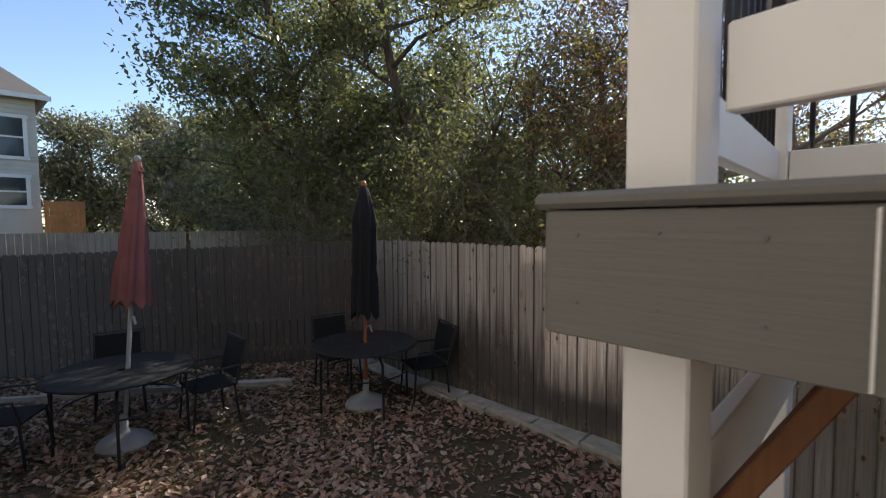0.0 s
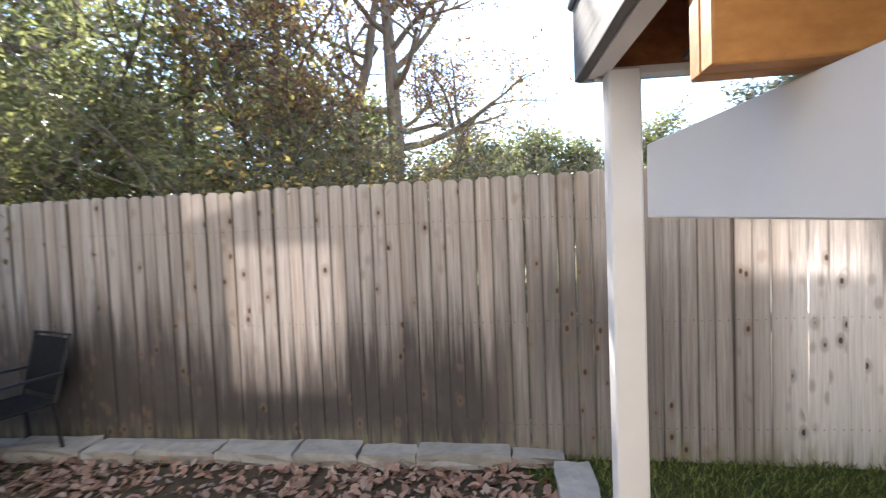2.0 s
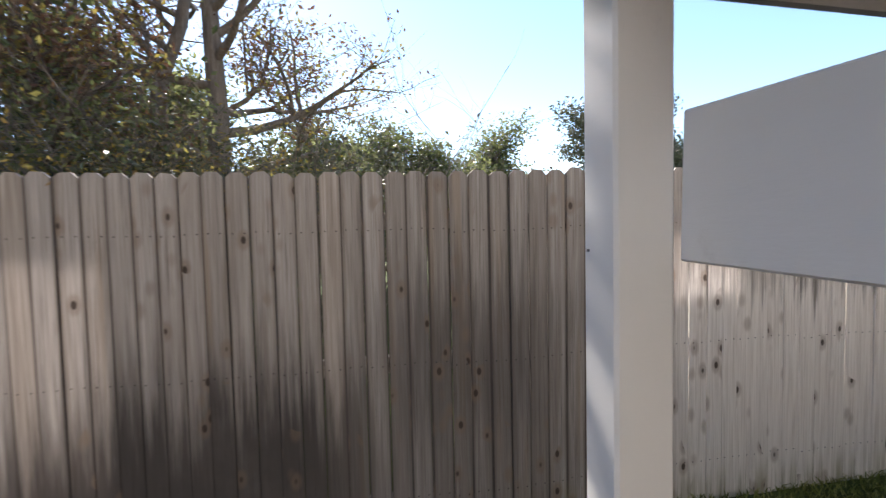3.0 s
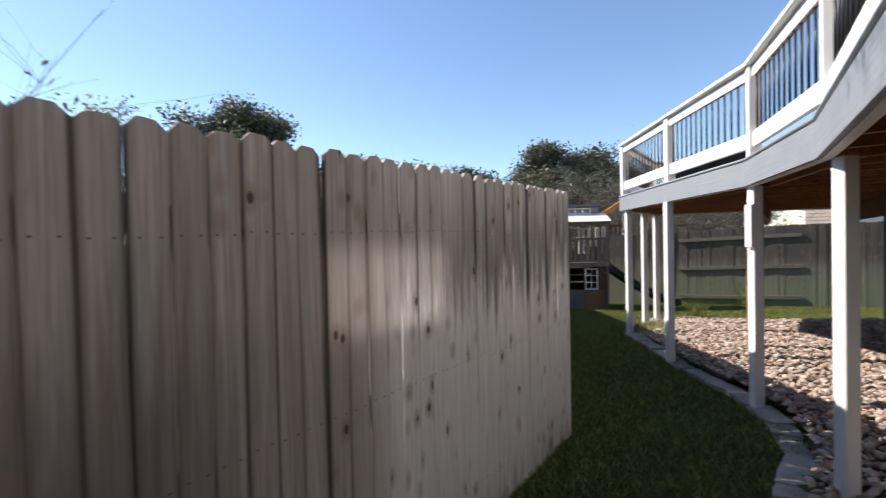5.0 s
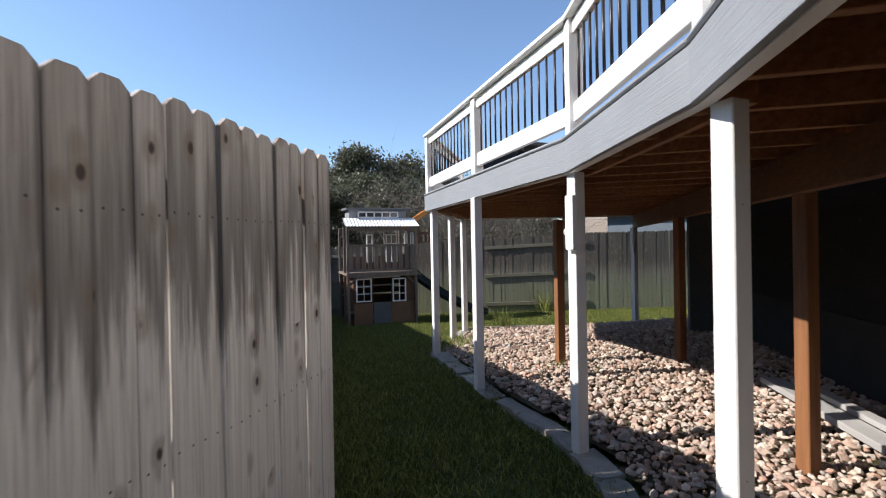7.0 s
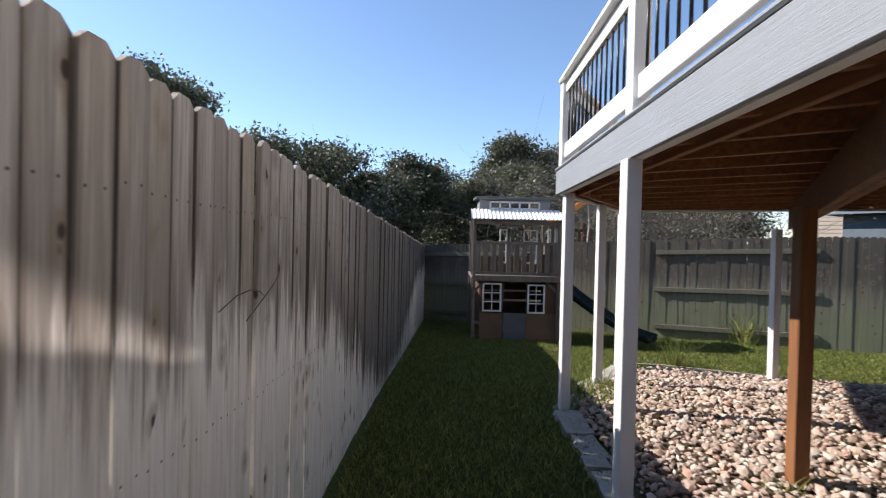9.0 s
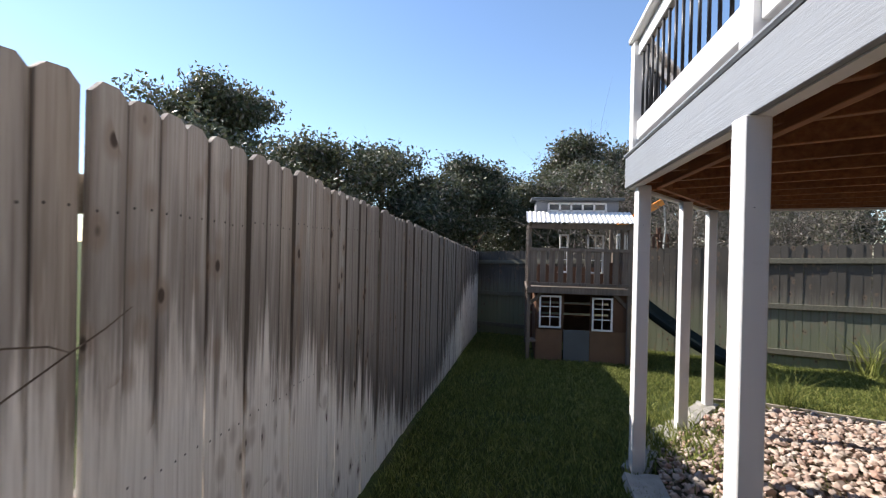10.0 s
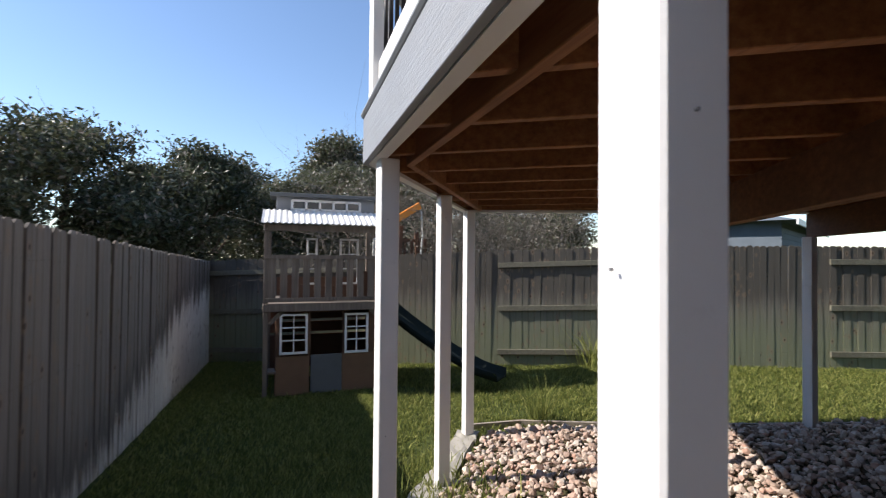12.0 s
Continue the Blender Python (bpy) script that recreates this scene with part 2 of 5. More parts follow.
M_POSTWOOD = lumber("brown_post_wood", (0.28, 0.125, 0.048), (0.16, 0.064, 0.026), 2)
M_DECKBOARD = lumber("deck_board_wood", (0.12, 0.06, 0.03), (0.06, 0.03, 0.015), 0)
M_GALV = painted("galvanised_steel", (0.12, 0.125, 0.13), 0.45, 0.2)


def ground_soil():
    k = Nodes("garden_soil")
    c = k.world_place()
    a = k.noise(c, 1.3, 6)
    b = k.noise(c, 28, 6, 0.7)
    col = k.ramp(b, [(0.3, (0.055, 0.04, 0.026)), (0.7, (0.13, 0.10, 0.065))])
    col = k.mix(k.step(a, 0.45, 0.7, 0.0, 0.6), col, (0.05, 0.065, 0.022))
    return k.done(col, 0.95, b, 0.6, 0.02, spec=0.1)


def turf():
    k = Nodes("turf")
    c = k.world_place()
    b = k.noise(c, 34, 6, 0.7)
    col = k.ramp(b, [(0.3, (0.03, 0.04, 0.012)), (0.7, (0.10, 0.12, 0.034))])
    col = k.mix(k.step(k.noise(c, 1.6, 5), 0.48, 0.72, 0.0, 0.5), col, (0.12, 0.10, 0.05))
    return k.done(col, 0.95, b, 0.6, 0.02, spec=0.1)


def foliage(name, colours, translucent=0.35, rough=0.5, gloss=0.5):
    """Leaves: each one a colour of its own from the list, some light shining through."""
    k = Nodes(name)
    r = k.n("NewGeometry").outputs["Random Per Island"]
    stops = [(i / max(1, len(colours) - 1), c) for i, c in enumerate(colours)]
    col = k.ramp(r, stops)
    k.done(col, rough, spec=gloss)
    tr = k.n("BsdfTranslucent")
    k.put(k.mix(0.5, col, (0.36, 0.40, 0.14), 'MIX') if translucent > 0.3 else col, tr.inputs["Color"])
    mx = k.n("MixShader")
    mx.inputs[0].default_value = translucent
    k.link(k.p.outputs[0], mx.inputs[1])
    k.link(tr.outputs[0], mx.inputs[2])
    k.link(mx.outputs[0], k.out.inputs["Surface"])
    return k.m


def bark(name, light, dark):
    k = Nodes(name)
    c = k.coords()
    g = k.noise(k.scaled(c, (22, 22, 4)), 1.0, 7, 0.7)
    col = k.ramp(g, [(0.3, dark), (0.72, light)])
    return k.done(col, 0.92, g, 0.7, 0.02, spec=0.15)


def stone(name, colours, scale=9.0, per_object=True):
    k = Nodes(name)
    c = k.coords() if per_object else k.world_place()
    r = k.n("ObjectInfo").outputs["Random"] if per_object else k.n("NewGeometry").outputs["Random Per Island"]
    stops = [(i / max(1, len(colours) - 1), col) for i, col in enumerate(colours)]
    col = k.ramp(r, stops)
    b = k.noise(k.world_place(), scale, 7, 0.68)
    col = k.mix(k.step(b, 0.35, 0.7, 0.0, 0.45), col, tuple(v * 0.55 for v in colours[0]))
    return k.done(col, 0.88, b, 0.45, 0.012, spec=0.25)


PEBBLE = [(0.36, 0.25, 0.195), (0.55, 0.41, 0.32), (0.28, 0.20, 0.16), (0.66, 0.55, 0.45), (0.46, 0.41, 0.36), (0.48, 0.29, 0.215), (0.72, 0.62, 0.52), (0.33, 0.25, 0.20)]
M_SOIL, M_TURF = ground_soil(), turf()
M_PEBBLE, M_PEBBLES = stone("river_stone", PEBBLE), stone("river_stones", PEBBLE, per_object=False)
M_FLAG = stone("limestone_edging", [(0.34, 0.315, 0.27), (0.46, 0.43, 0.37), (0.28, 0.265, 0.23)])
M_GRASS = foliage("grass_blades", [(0.044, 0.058, 0.015), (0.082, 0.104, 0.027), (0.185, 0.21, 0.05), (0.36, 0.35, 0.12)], 0.35, 0.7, 0.08)
M_DEADLEAF = foliage("dead_leaves", [(0.22, 0.11, 0.07), (0.36, 0.21, 0.135), (0.44, 0.28, 0.20), (0.19, 0.09, 0.06), (0.52, 0.41, 0.32), (0.29, 0.135, 0.085)], 0.15, 0.5)
M_OAK = foliage("oak_leaves", [(0.045, 0.058, 0.026), (0.075, 0.085, 0.04), (0.105, 0.11, 0.055), (0.15, 0.145, 0.085), (0.085, 0.095, 0.045)], 0.3, 0.42)
M_LIVEOAK = foliage("live_oak_leaves", [(0.07, 0.086, 0.034), (0.11, 0.125, 0.05), (0.155, 0.165, 0.07), (0.23, 0.225, 0.11), (0.13, 0.145, 0.062)], 0.45, 0.24)
M_FAROAK = foliage("distant_oak_leaves", [(0.10, 0.115, 0.05), (0.15, 0.165, 0.075), (0.21, 0.21, 0.11)], 0.42, 0.4)
M_CEDAR = foliage("cedar_leaves", [(0.03, 0.042, 0.02), (0.05, 0.064, 0.03), (0.075, 0.085, 0.042), (0.10, 0.105, 0.06)], 0.2)
M_YELLOW = foliage("yellow_leaves", [(0.34, 0.20, 0.03), (0.42, 0.28, 0.04), (0.20, 0.15, 0.035), (0.30, 0.12, 0.03)], 0.4)
M_RUSSET = foliage("russet_leaves", [(0.20, 0.09, 0.05), (0.15, 0.08, 0.05), (0.24, 0.14, 0.07)], 0.3)
M_GREYTWIG = foliage("dry_twig_leaves", [(0.16, 0.14, 0.11), (0.22, 0.19, 0.15), (0.11, 0.10, 0.07)], 0.2)
M_BARK = bark("oak_bark", (0.20, 0.155, 0.115), (0.07, 0.052, 0.04))
M_TWIG = bark("grey_twigs", (0.30, 0.26, 0.215), (0.13, 0.105, 0.085))


# ---- helpers for meshes ----
PLACE = {}


def thing(name, loc, label, category, group="", kind=""):
    ob = new(name)
    ob.empty_display_size = 0.1
    ob.location = loc
    PLACE[ob] = Vector(loc)
    return tagged(ob, label, category, group, kind)


def finish(bm, material, smooth=False):
    me = bpy.data.meshes.new("mesh")
    bmesh.ops.recalc_face_normals(bm, faces=bm.faces)
    bm.to_mesh(me)
    bm.free()
    me.materials.append(material)
    if smooth:
        for p in me.polygons:
            p.use_smooth = True
    return me


def part(name, bm, material, parent, label="", smooth=False):
    """One mesh object under a thing or a part; the bmesh is in world places."""
    base = PLACE[parent]
    bmesh.ops.translate(bm, verts=bm.verts, vec=-base)
    ob = new(name, finish(bm, material, smooth))
    ob.parent = parent
    PLACE[ob] = base
    return tagged(ob, label)


def solid(name, bm, material, label="", category="", group="", kind="", smooth=False):
    """One top-level mesh object, its origin in the middle of its foot."""
    lo = Vector([min(v.co[i] for v in bm.verts) for i in range(3)])
    hi = Vector([max(v.co[i] for v in bm.verts) for i in range(3)])
    base = Vector(((lo.x + hi.x) / 2, (lo.y + hi.y) / 2, lo.z))
    bmesh.ops.translate(bm, verts=bm.verts, vec=-base)
    ob = new(name, finish(bm, material, smooth))
    ob.location = base
    PLACE[ob] = base
    return tagged(ob, label, category, group, kind)


def joined(name, verts, faces, material, parent=None, label="", category="", kind="", smooth=False):
    me = bpy.data.meshes.new("mesh")
    me.from_pydata([tuple(v) for v in verts] if not isinstance(verts, np.ndarray) else verts.tolist(), [], faces)
    me.materials.append(material)
    if smooth:
        for p in me.polygons:
            p.use_smooth = True
    ob = new(name, me)
    if parent is not None:
        ob.parent = parent
        ob.location = -PLACE[parent]
    PLACE[ob] = Vector((0, 0, 0))
    return tagged(ob, label, category, "", kind)


def block(bm, centre, size, turn=None, bevel=0.0):
    """Adds a box to bm; turn: a 3x3 or 4x4 rotation."""
    r = bmesh.ops.create_cube(bm, size=1.0)
    vs = r["verts"]
    m = Matrix.Translation(centre) @ ((turn.to_4x4() if turn is not None else Matrix.Identity(4))) @ Matrix.Diagonal((*size, 1))
    bmesh.ops.transform(bm, matrix=m, verts=vs)
    if bevel:
        edges = list({e for v in vs for e in v.link_edges})
        bmesh.ops.bevel(bm, geom=edges, offset=bevel, segments=1, affect='EDGES', clamp_overlap=True)
    return bm


def between(bm, a, b, width, height, bevel=0.0, up=Vector((0, 0, 1))):
    """Adds a board from a to b, of that width (level) and height."""
    a, b = Vector(a), Vector(b)
    d = b - a
    x = d.normalized()
    y = up.cross(x)
    if y.length < 1e-4:
        y = Vector((0, 1, 0)).cross(x)
    y.normalize()
    z = x.cross(y)
    turn = Matrix((x, y, z)).transposed()
    return block(bm, (a + b) / 2, (d.length, width, height), turn, bevel)


def tube(bm, points, radii, sides=8, caps=True):
    """Adds a round bar along points."""
    rings = []
    pts = [Vector(p) for p in points]
    for i, p in enumerate(pts):
        d = (pts[min(i + 1, len(pts) - 1)] - pts[max(i - 1, 0)]).normalized()
        u = d.cross(Vector((0.12, 0.31, 0.94)))
        if u.length < 0.05:
            u = d.cross(Vector((1, 0, 0)))
        u.normalize()
        w = d.cross(u)
        r = radii[i] if isinstance(radii, (list, tuple)) else radii
        rings.append([bm.verts.new(p + (u * math.cos(2 * math.pi * k / sides) + w * math.sin(2 * math.pi * k / sides)) * r) for k in range(sides)])
    for a, b in zip(rings, rings[1:]):
        for k in range(sides):
            bm.faces.new((a[k], a[(k + 1) % sides], b[(k + 1) % sides], b[k]))
    if caps:
        bm.faces.new(rings[0])
        bm.faces.new(rings[-1])
    return bm


def lathe(bm, centre, profile, sides=20):
    """Adds a turned body: profile is (radius, height) pairs."""
    c = Vector(centre)
    rings = []
    for r, h in profile:
        rings.append([bm.verts.new(c + Vector((r * math.cos(2 * math.pi * k / sides), r * math.sin(2 * math.pi * k / sides), h))) for k in range(sides)])
    for a, b in zip(rings, rings[1:]):
        for k in range(sides):
            bm.faces.new((a[k], a[(k + 1) % sides], b[(k + 1) % sides], b[k]))
    bm.faces.new(rings[0])
    bm.faces.new(rings[-1])
    return bm


def B():
    return bmesh.new()


def lawn_z(x, y=0.0):
    """The lie of the lawn: level, then falling away to the far fence."""
    return -0.055 * min(max(x - 8.0, 0.0), 9.0) + 0.012 * math.sin(1.7 * x + 0.6 * y) * math.cos(1.3 * y)


# ---- plan ----
FENCE_W = (-3.1, 6.69)
CORNER = (4.675, 1.805)
FENCE_E = (15.9, 1.72)
FENCE_S = (10.4, -10.1)
FENCE_NW = (-9.6, 3.54)
DU, DN = Vector((0.842, -0.54, 0)).normalized(), Vector((0.54, 0.842, 0)).normalized()
DECK = [(0.05, 0.81), (0.862, 2.265), (3.74, 0.62), (5.17, 0.18), (8.60, 0.13), (10.55, -1.10), (9.0, -5.20), (1.9, -0.64), (1.62, -0.20)]
DECK_LOW, DECK_TOP = 1.935, 2.172
HOUSE_A, HOUSE_B = Vector((1.9, -0.66, 0)), Vector((9.4, -5.47, 0))


# ---- ground ----
def build_ground():
    bm = B()
    xs = [-400, -120, -50, -20, -12] + [(-9 + 0.5 * i) for i in range(55)] + [22, 40, 90, 200, 500]
    ys = [-400, -120, -50, -20, -12] + [(-9 + 0.5 * i) for i in range(37)] + [14, 25, 60, 150, 500]
    grid = [[bm.verts.new((x, y, lawn_z(x, y) if -9 <= x <= 18.1 and -9 <= y <= 9 else lawn_z(x) - (0.02 if abs(x) < 60 else 0.3))) for y in ys] for x in xs]
    for i in range(len(xs) - 1):
        for j in range(len(ys) - 1):
            bm.faces.new((grid[i][j], grid[i + 1][j], grid[i + 1][j + 1], grid[i][j + 1]))
    me = finish(bm, M_SOIL, True)
    me.materials.append(M_TURF)
    for p in me.polygons:
        c = p.center
        if c.x > 1.7 or abs(c.x) > 30 or abs(c.y) > 30:
            p.material_index = 1
    ob = new("ground", me)
    tagged(ob, "backyard ground of soil and turf", "ground", kind="structure")


build_ground()


# ---- fences ----
def picket_mesh(material, width, height, seed):
    r = random.Random(seed)
    bm = B()
    w, c, t = width / 2, width * 0.27, 0.0085
    tilt = r.uniform(-0.004, 0.004)
    outline = [(-w, 0), (w, 0), (w + tilt, height - c * 0.95), (w - c + tilt, height), (-w + c + tilt, height + r.uniform(-0.004, 0.004)), (-w + tilt, height - c * 0.95)]
    front = [bm.verts.new((x, -t, z)) for x, z in outline]
    back = [bm.verts.new((x, t, z)) for x, z in outline]
    bm.faces.new(front)
    bm.faces.new(back[::-1])
    for i in range(6):
        j = (i + 1) % 6
        bm.faces.new((front[j], front[i], back[i], back[j]))
    return finish(bm, material)


def fence(name, a, b, foot, head, material, label, pitch=0.102, gap=0.0022, side=1, rails=None, wobble=0.004, group="", rail_wood=M_RAILWOOD):
    """A run of dog-eared pickets from a to b. foot, head: heights by distance share. side: where the rails are (1: to the left of a-b).
    rails: shares (from, to) of the run whose rails face the other way."""
    a, b = Vector((*a, 0)), Vector((*b, 0))
    d = b - a
    run, way = d.length, d.normalized()
    off = Vector((-way.y, way.x, 0))
    ob = thing(name, (a.x, a.y, foot(0)), label, "fence", group)
    r = random.Random(len(name) + int(run * 100))
    turn = math.atan2(way.y, way.x)
    meshes = {}
    s = 0.0
    while s < run - 0.02:
        w = pitch + r.choice((-0.006, -0.002, 0.0, 0.003, 0.008))
        share = (s + w / 2) / run
        z0, z1 = foot(share), head(share)
        h = round((z1 - z0) / 0.02) * 0.02
        key = (round(w, 3), round(h, 2))
        if key not in meshes:
            meshes[key] = picket_mesh(material, w - gap, h, len(meshes))
        p = new("picket", meshes[key])
        p.parent = ob
        at = a + way * (s + w / 2)
        at.z = z1 - h + r.uniform(-0.006, 0.008)
        p.location = at - PLACE[ob] + off * r.uniform(-wobble, wobble)
        p.rotation_euler = (r.uniform(-0.006, 0.006), r.uniform(-0.002, 0.002), turn + r.uniform(-0.022, 0.022))
        s += w
    n = max(1, round(run / 2.4))
    for i in range(n):
        s0, s1 = i / n, (i + 1) / n
        back = rails is not None and any(u <= (s0 + s1) / 2 < v for u, v in rails)
        for hgt in (0.22, 0.92, 1.62):
            bm = B()
            p0, p1 = a + d * s0, a + d * s1
            o = off * side * (0.032 if not back else -0.03)
            z0 = foot(s0) + (head(s0) - foot(s0)) * hgt / 1.86
            z1 = foot(s1) + (head(s1) - foot(s1)) * hgt / 1.86
            between(bm, p0 + o + Vector((0, 0, z0)), p1 + o + Vector((0, 0, z1)), 0.038, 0.085, 0.003)
            part("rail", bm, rail_wood, ob)
    for i in range(n + 1):
        sh = i / n
        bm = B()
        p0 = a + d * sh + off * side * 0.1
        block(bm, p0 + Vector((0, 0, (foot(sh) + head(sh)) / 2 - 0.06)), (0.09, 0.09, head(sh) - foot(sh) - 0.05), Matrix.Rotation(turn, 3, 'Z'), 0.004)
        part("fence_post", bm, rail_wood, ob)
    return ob


fence("fence_by_leaf_bed", FENCE_W, CORNER, lambda s: -0.03, lambda s: 1.852 + 0.04 * max(0, (s - 0.55) / 0.45), M_FENCE_A,
      "tall weathered grey-tan cedar picket fence with dog-eared tops", gap=0.0032, side=1)
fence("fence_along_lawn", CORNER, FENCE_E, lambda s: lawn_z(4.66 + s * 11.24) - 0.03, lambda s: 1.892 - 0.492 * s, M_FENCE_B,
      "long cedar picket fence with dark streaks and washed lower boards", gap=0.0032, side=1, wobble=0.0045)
fence("fence_far_end", FENCE_E, FENCE_S, lambda s: -0.42 + 0.28 * s, lambda s: 1.42 + 0.32 * min(1, s / 0.6), M_FENCE_F,
      "greenish weathered picket fence with alternating rail panels", side=1, rails=[(0.0, 0.17), (0.40, 0.605), (0.80, 1.0)], rail_wood=M_FARRAIL)
# this run's darkness is shade painted into its pickets
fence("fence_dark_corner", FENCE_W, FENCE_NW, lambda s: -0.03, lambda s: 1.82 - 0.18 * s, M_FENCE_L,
      "picket fence with corner shade put into its dark colour, light slits between boards", gap=0.010, side=-1)


# ---- deck ----
def chords(poly, origin, way, across, c):
    """Where the line origin + across * c + way * s runs inside the polygon: pairs of s."""
    hits = []
    n = len(poly)
    for i in range(n):
        p, q = Vector((*poly[i], 0)) - origin, Vector((*poly[(i + 1) % n], 0)) - origin
        cp, cq = p.dot(across) - c, q.dot(across) - c
        if (cp < 0) != (cq < 0):
            f = cp / (cp - cq)
            hits.append((p + (q - p) * f).dot(way))
    hits.sort()
    return list(zip(hits[::2], hits[1::2]))


def inset(poly, d):
    """The polygon drawn in by d."""
    out = []
    n = len(poly)
    for i in range(n):
        p0, p1, p2 = (Vector((*poly[k % n], 0)) for k in (i - 1, i, i + 1))
        a, b = (p1 - p0).normalized(), (p2 - p1).normalized()
        na, nb = Vector((a.y, -a.x, 0)), Vector((b.y, -b.x, 0))
        m = (na + nb)
        m = m / max(0.3, m.length_squared / 2)
        out.append(((p1 + m * d).x, (p1 + m * d).y))
    return out


def build_deck():
    deck = thing("deck", (5.0, -1.5, 0), "raised wooden deck with grey fascia and white posts", "deck")
    o = Vector((0, 0, 0))
    n = len(DECK)
    # fascia boards, nosing and rim on the open edges
    inner, rim = inset(DECK, 0.013), inset(DECK, 0.05)
    nose = inset(DECK, -0.012)
    for i in (8, 0, 1, 2, 3, 4, 5):
        j = (i + 1) % n
        bm = B()
        a, b = Vector((*inner[i], 0)), Vector((*inner[j], 0))
        zf = (DECK_LOW + DECK_TOP - 0.03) / 2
        between(bm, a + Vector((0, 0, zf)), b + Vector((0, 0, zf)), 0.026, DECK_TOP - DECK_LOW - 0.03, 0.002)
        # edges 8 and 0 lie in shade, which their darker colour imitates
        part("fascia_board", bm, M_SHADEGREY if i in (8, 0) else M_GREY, deck, "fascia board with shade put into its dark taupe" if i in (8, 0) else "grey painted fascia board")
        bm = B()
        a, b = Vector((*nose[i], DECK_TOP - 0.013)), Vector((*nose[j], DECK_TOP - 0.013))
        w = (b - a).normalized()
        side = Vector((w.y, -w.x, 0)) * 0.07
        between(bm, a + side, b + side, 0.14, 0.027, 0.009)
        part("edge_board", bm, M_SHADEGREY if i in (8, 0) else M_GREY, deck, "rounded deck edge board")
        bm = B()
        a, b = Vector((*rim[i], 0)), Vector((*rim[j], 0))
        zr = 2.03
        between(bm, a + Vector((0, 0, zr)), b + Vector((0, 0, zr)), 0.04, 0.19)
        part("rim_joist", bm, M_JOIST, deck)
        bm = B()
        a, b = Vector((*inset(DECK, 0.052)[i], 0)), Vector((*inset(DECK, 0.052)[j], 0))
        between(bm, a + Vector((0, 0, DECK_LOW + 0.006)), b + Vector((0, 0, DECK_LOW + 0.006)), 0.05, 0.02)
        part("soffit_strip", bm, M_WHITE, deck, "white painted strip under the fascia")
    # inner header boards behind the rim
    header = inset(DECK, 0.21)
    for i in (2, 3, 4):
        bm = B()
        between(bm, Vector((*header[i], 2.035)), Vector((*header[i + 1], 2.035)), 0.038, 0.21, 0.003)
        part("header_board", bm, M_JOIST, deck, "brown inner header board")
    body = inset(DECK, 0.13)
    c = 0.50
    while c < 4.75:
        for s0, s1 in chords(body, o, DU, DN, c):
            if s1 - s0 > 0.1:
                bm = B()
                between(bm, DU * s0 + DN * c + Vector((0, 0, DECK_TOP - 0.014)), DU * s1 + DN * c + Vector((0, 0, DECK_TOP - 0.014)), 0.134, 0.026, 0.003)
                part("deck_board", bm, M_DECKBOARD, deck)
        c += 0.14
    inside = inset(DECK, 0.07)
    s = -1.0
    while s < 10.6:
        for c0, c1 in chords(inside, o, DN, DU, s):
            if c1 - c0 > 0.15:
                bm = B()
                between(bm, DU * s + DN * c0 + Vector((0, 0, 2.047)), DU * s + DN * c1 + Vector((0, 0, 2.047)), 0.038, 0.185, 0.003)
                part("joist", bm, M_JOIST, deck)
        s += 0.405
    # dropped beams parallel to the house, each of two boards
    # the first beam is split where its painted sunlight gives way to painted shade
    for c, s0, s1 in ((1.80, -0.42, 1.05), (1.80, 1.05, 10.1), (3.03, 4.42, 9.9)):
        for k in (-0.021, 0.021):
            bm = B()
            between(bm, DU * s0 + DN * (c - 0.16 + k) + Vector((0, 0, 1.838)), DU * s1 + DN * (c - 0.16 + k) + Vector((0, 0, 1.838)), 0.04, 0.228, 0.003)
            part("beam_board", bm, M_BEAMLIT if s0 < 0 else M_BEAMSHADE, deck, "plywood-like beam board with sunlight put into its orange" if s0 < 0 else "beam board with deck shade put into its brown")
    g0, g8 = Vector((*DECK[0], 0)), Vector((*DECK[8], 0))
    way = (g8 - g0).normalized()
    out = Vector((way.y, -way.x, 0))
    if out.dot(DN) > 0:
        out = -out
    for s in (0.07, 0.20, 0.33, 0.46):
        for hz in (1.99, 2.10):
            bm = B()
            q = g0 + way * s + Vector((0, 0, hz + 0.008 * math.sin(40 * s)))
            tube(bm, [q - out * 0.002, q + out * 0.003], 0.0035, 8)
            part("screw", bm, M_GALV, deck)
    bm = B()
    q = g0 + way * 0.43
    between(bm, q + out * 0.001 + Vector((0, 0, DECK_LOW + 0.004)), q + out * 0.001 + Vector((0, 0, DECK_TOP - 0.034)), 0.003, 0.006, up=out)
    part("caulk_seam", bm, M_WHITE, deck, "pale caulked seam")
    # joist hangers by the corner post
    for s in (-0.195, 0.21):
        bm = B()
        p = DU * s + DN * 2.215
        block(bm, p + Vector((0, 0, 1.985)), (0.055, 0.05, 0.09), Matrix.Rotation(-0.57, 3, 'Z'), 0.004)
        block(bm, p + Vector((0, 0, 1.945)), (0.085, 0.06, 0.012), Matrix.Rotation(-0.57, 3, 'Z'))
        part("joist_hanger", bm, M_GALV, deck, "dark metal joist hanger")
    # white posts under the edge
    posts = [(0.27, 0.89), (0.921, 2.14), (3.676, 0.513), (5.174, 0.093), (6.808, 0.128), (8.465, 0.041), (9.497, -0.577), (10.418, -1.138), (9.887, -2.757), (9.393, -4.055)]
    for k, (x, y) in enumerate(posts):
        bm = B()
        turn = Matrix.Rotation(-0.57 if k in (0, 1) else 0.06, 3, 'Z')
        z0 = lawn_z(x, y) - 0.04
        top = 1.936 if k not in (8, 9) else 1.724
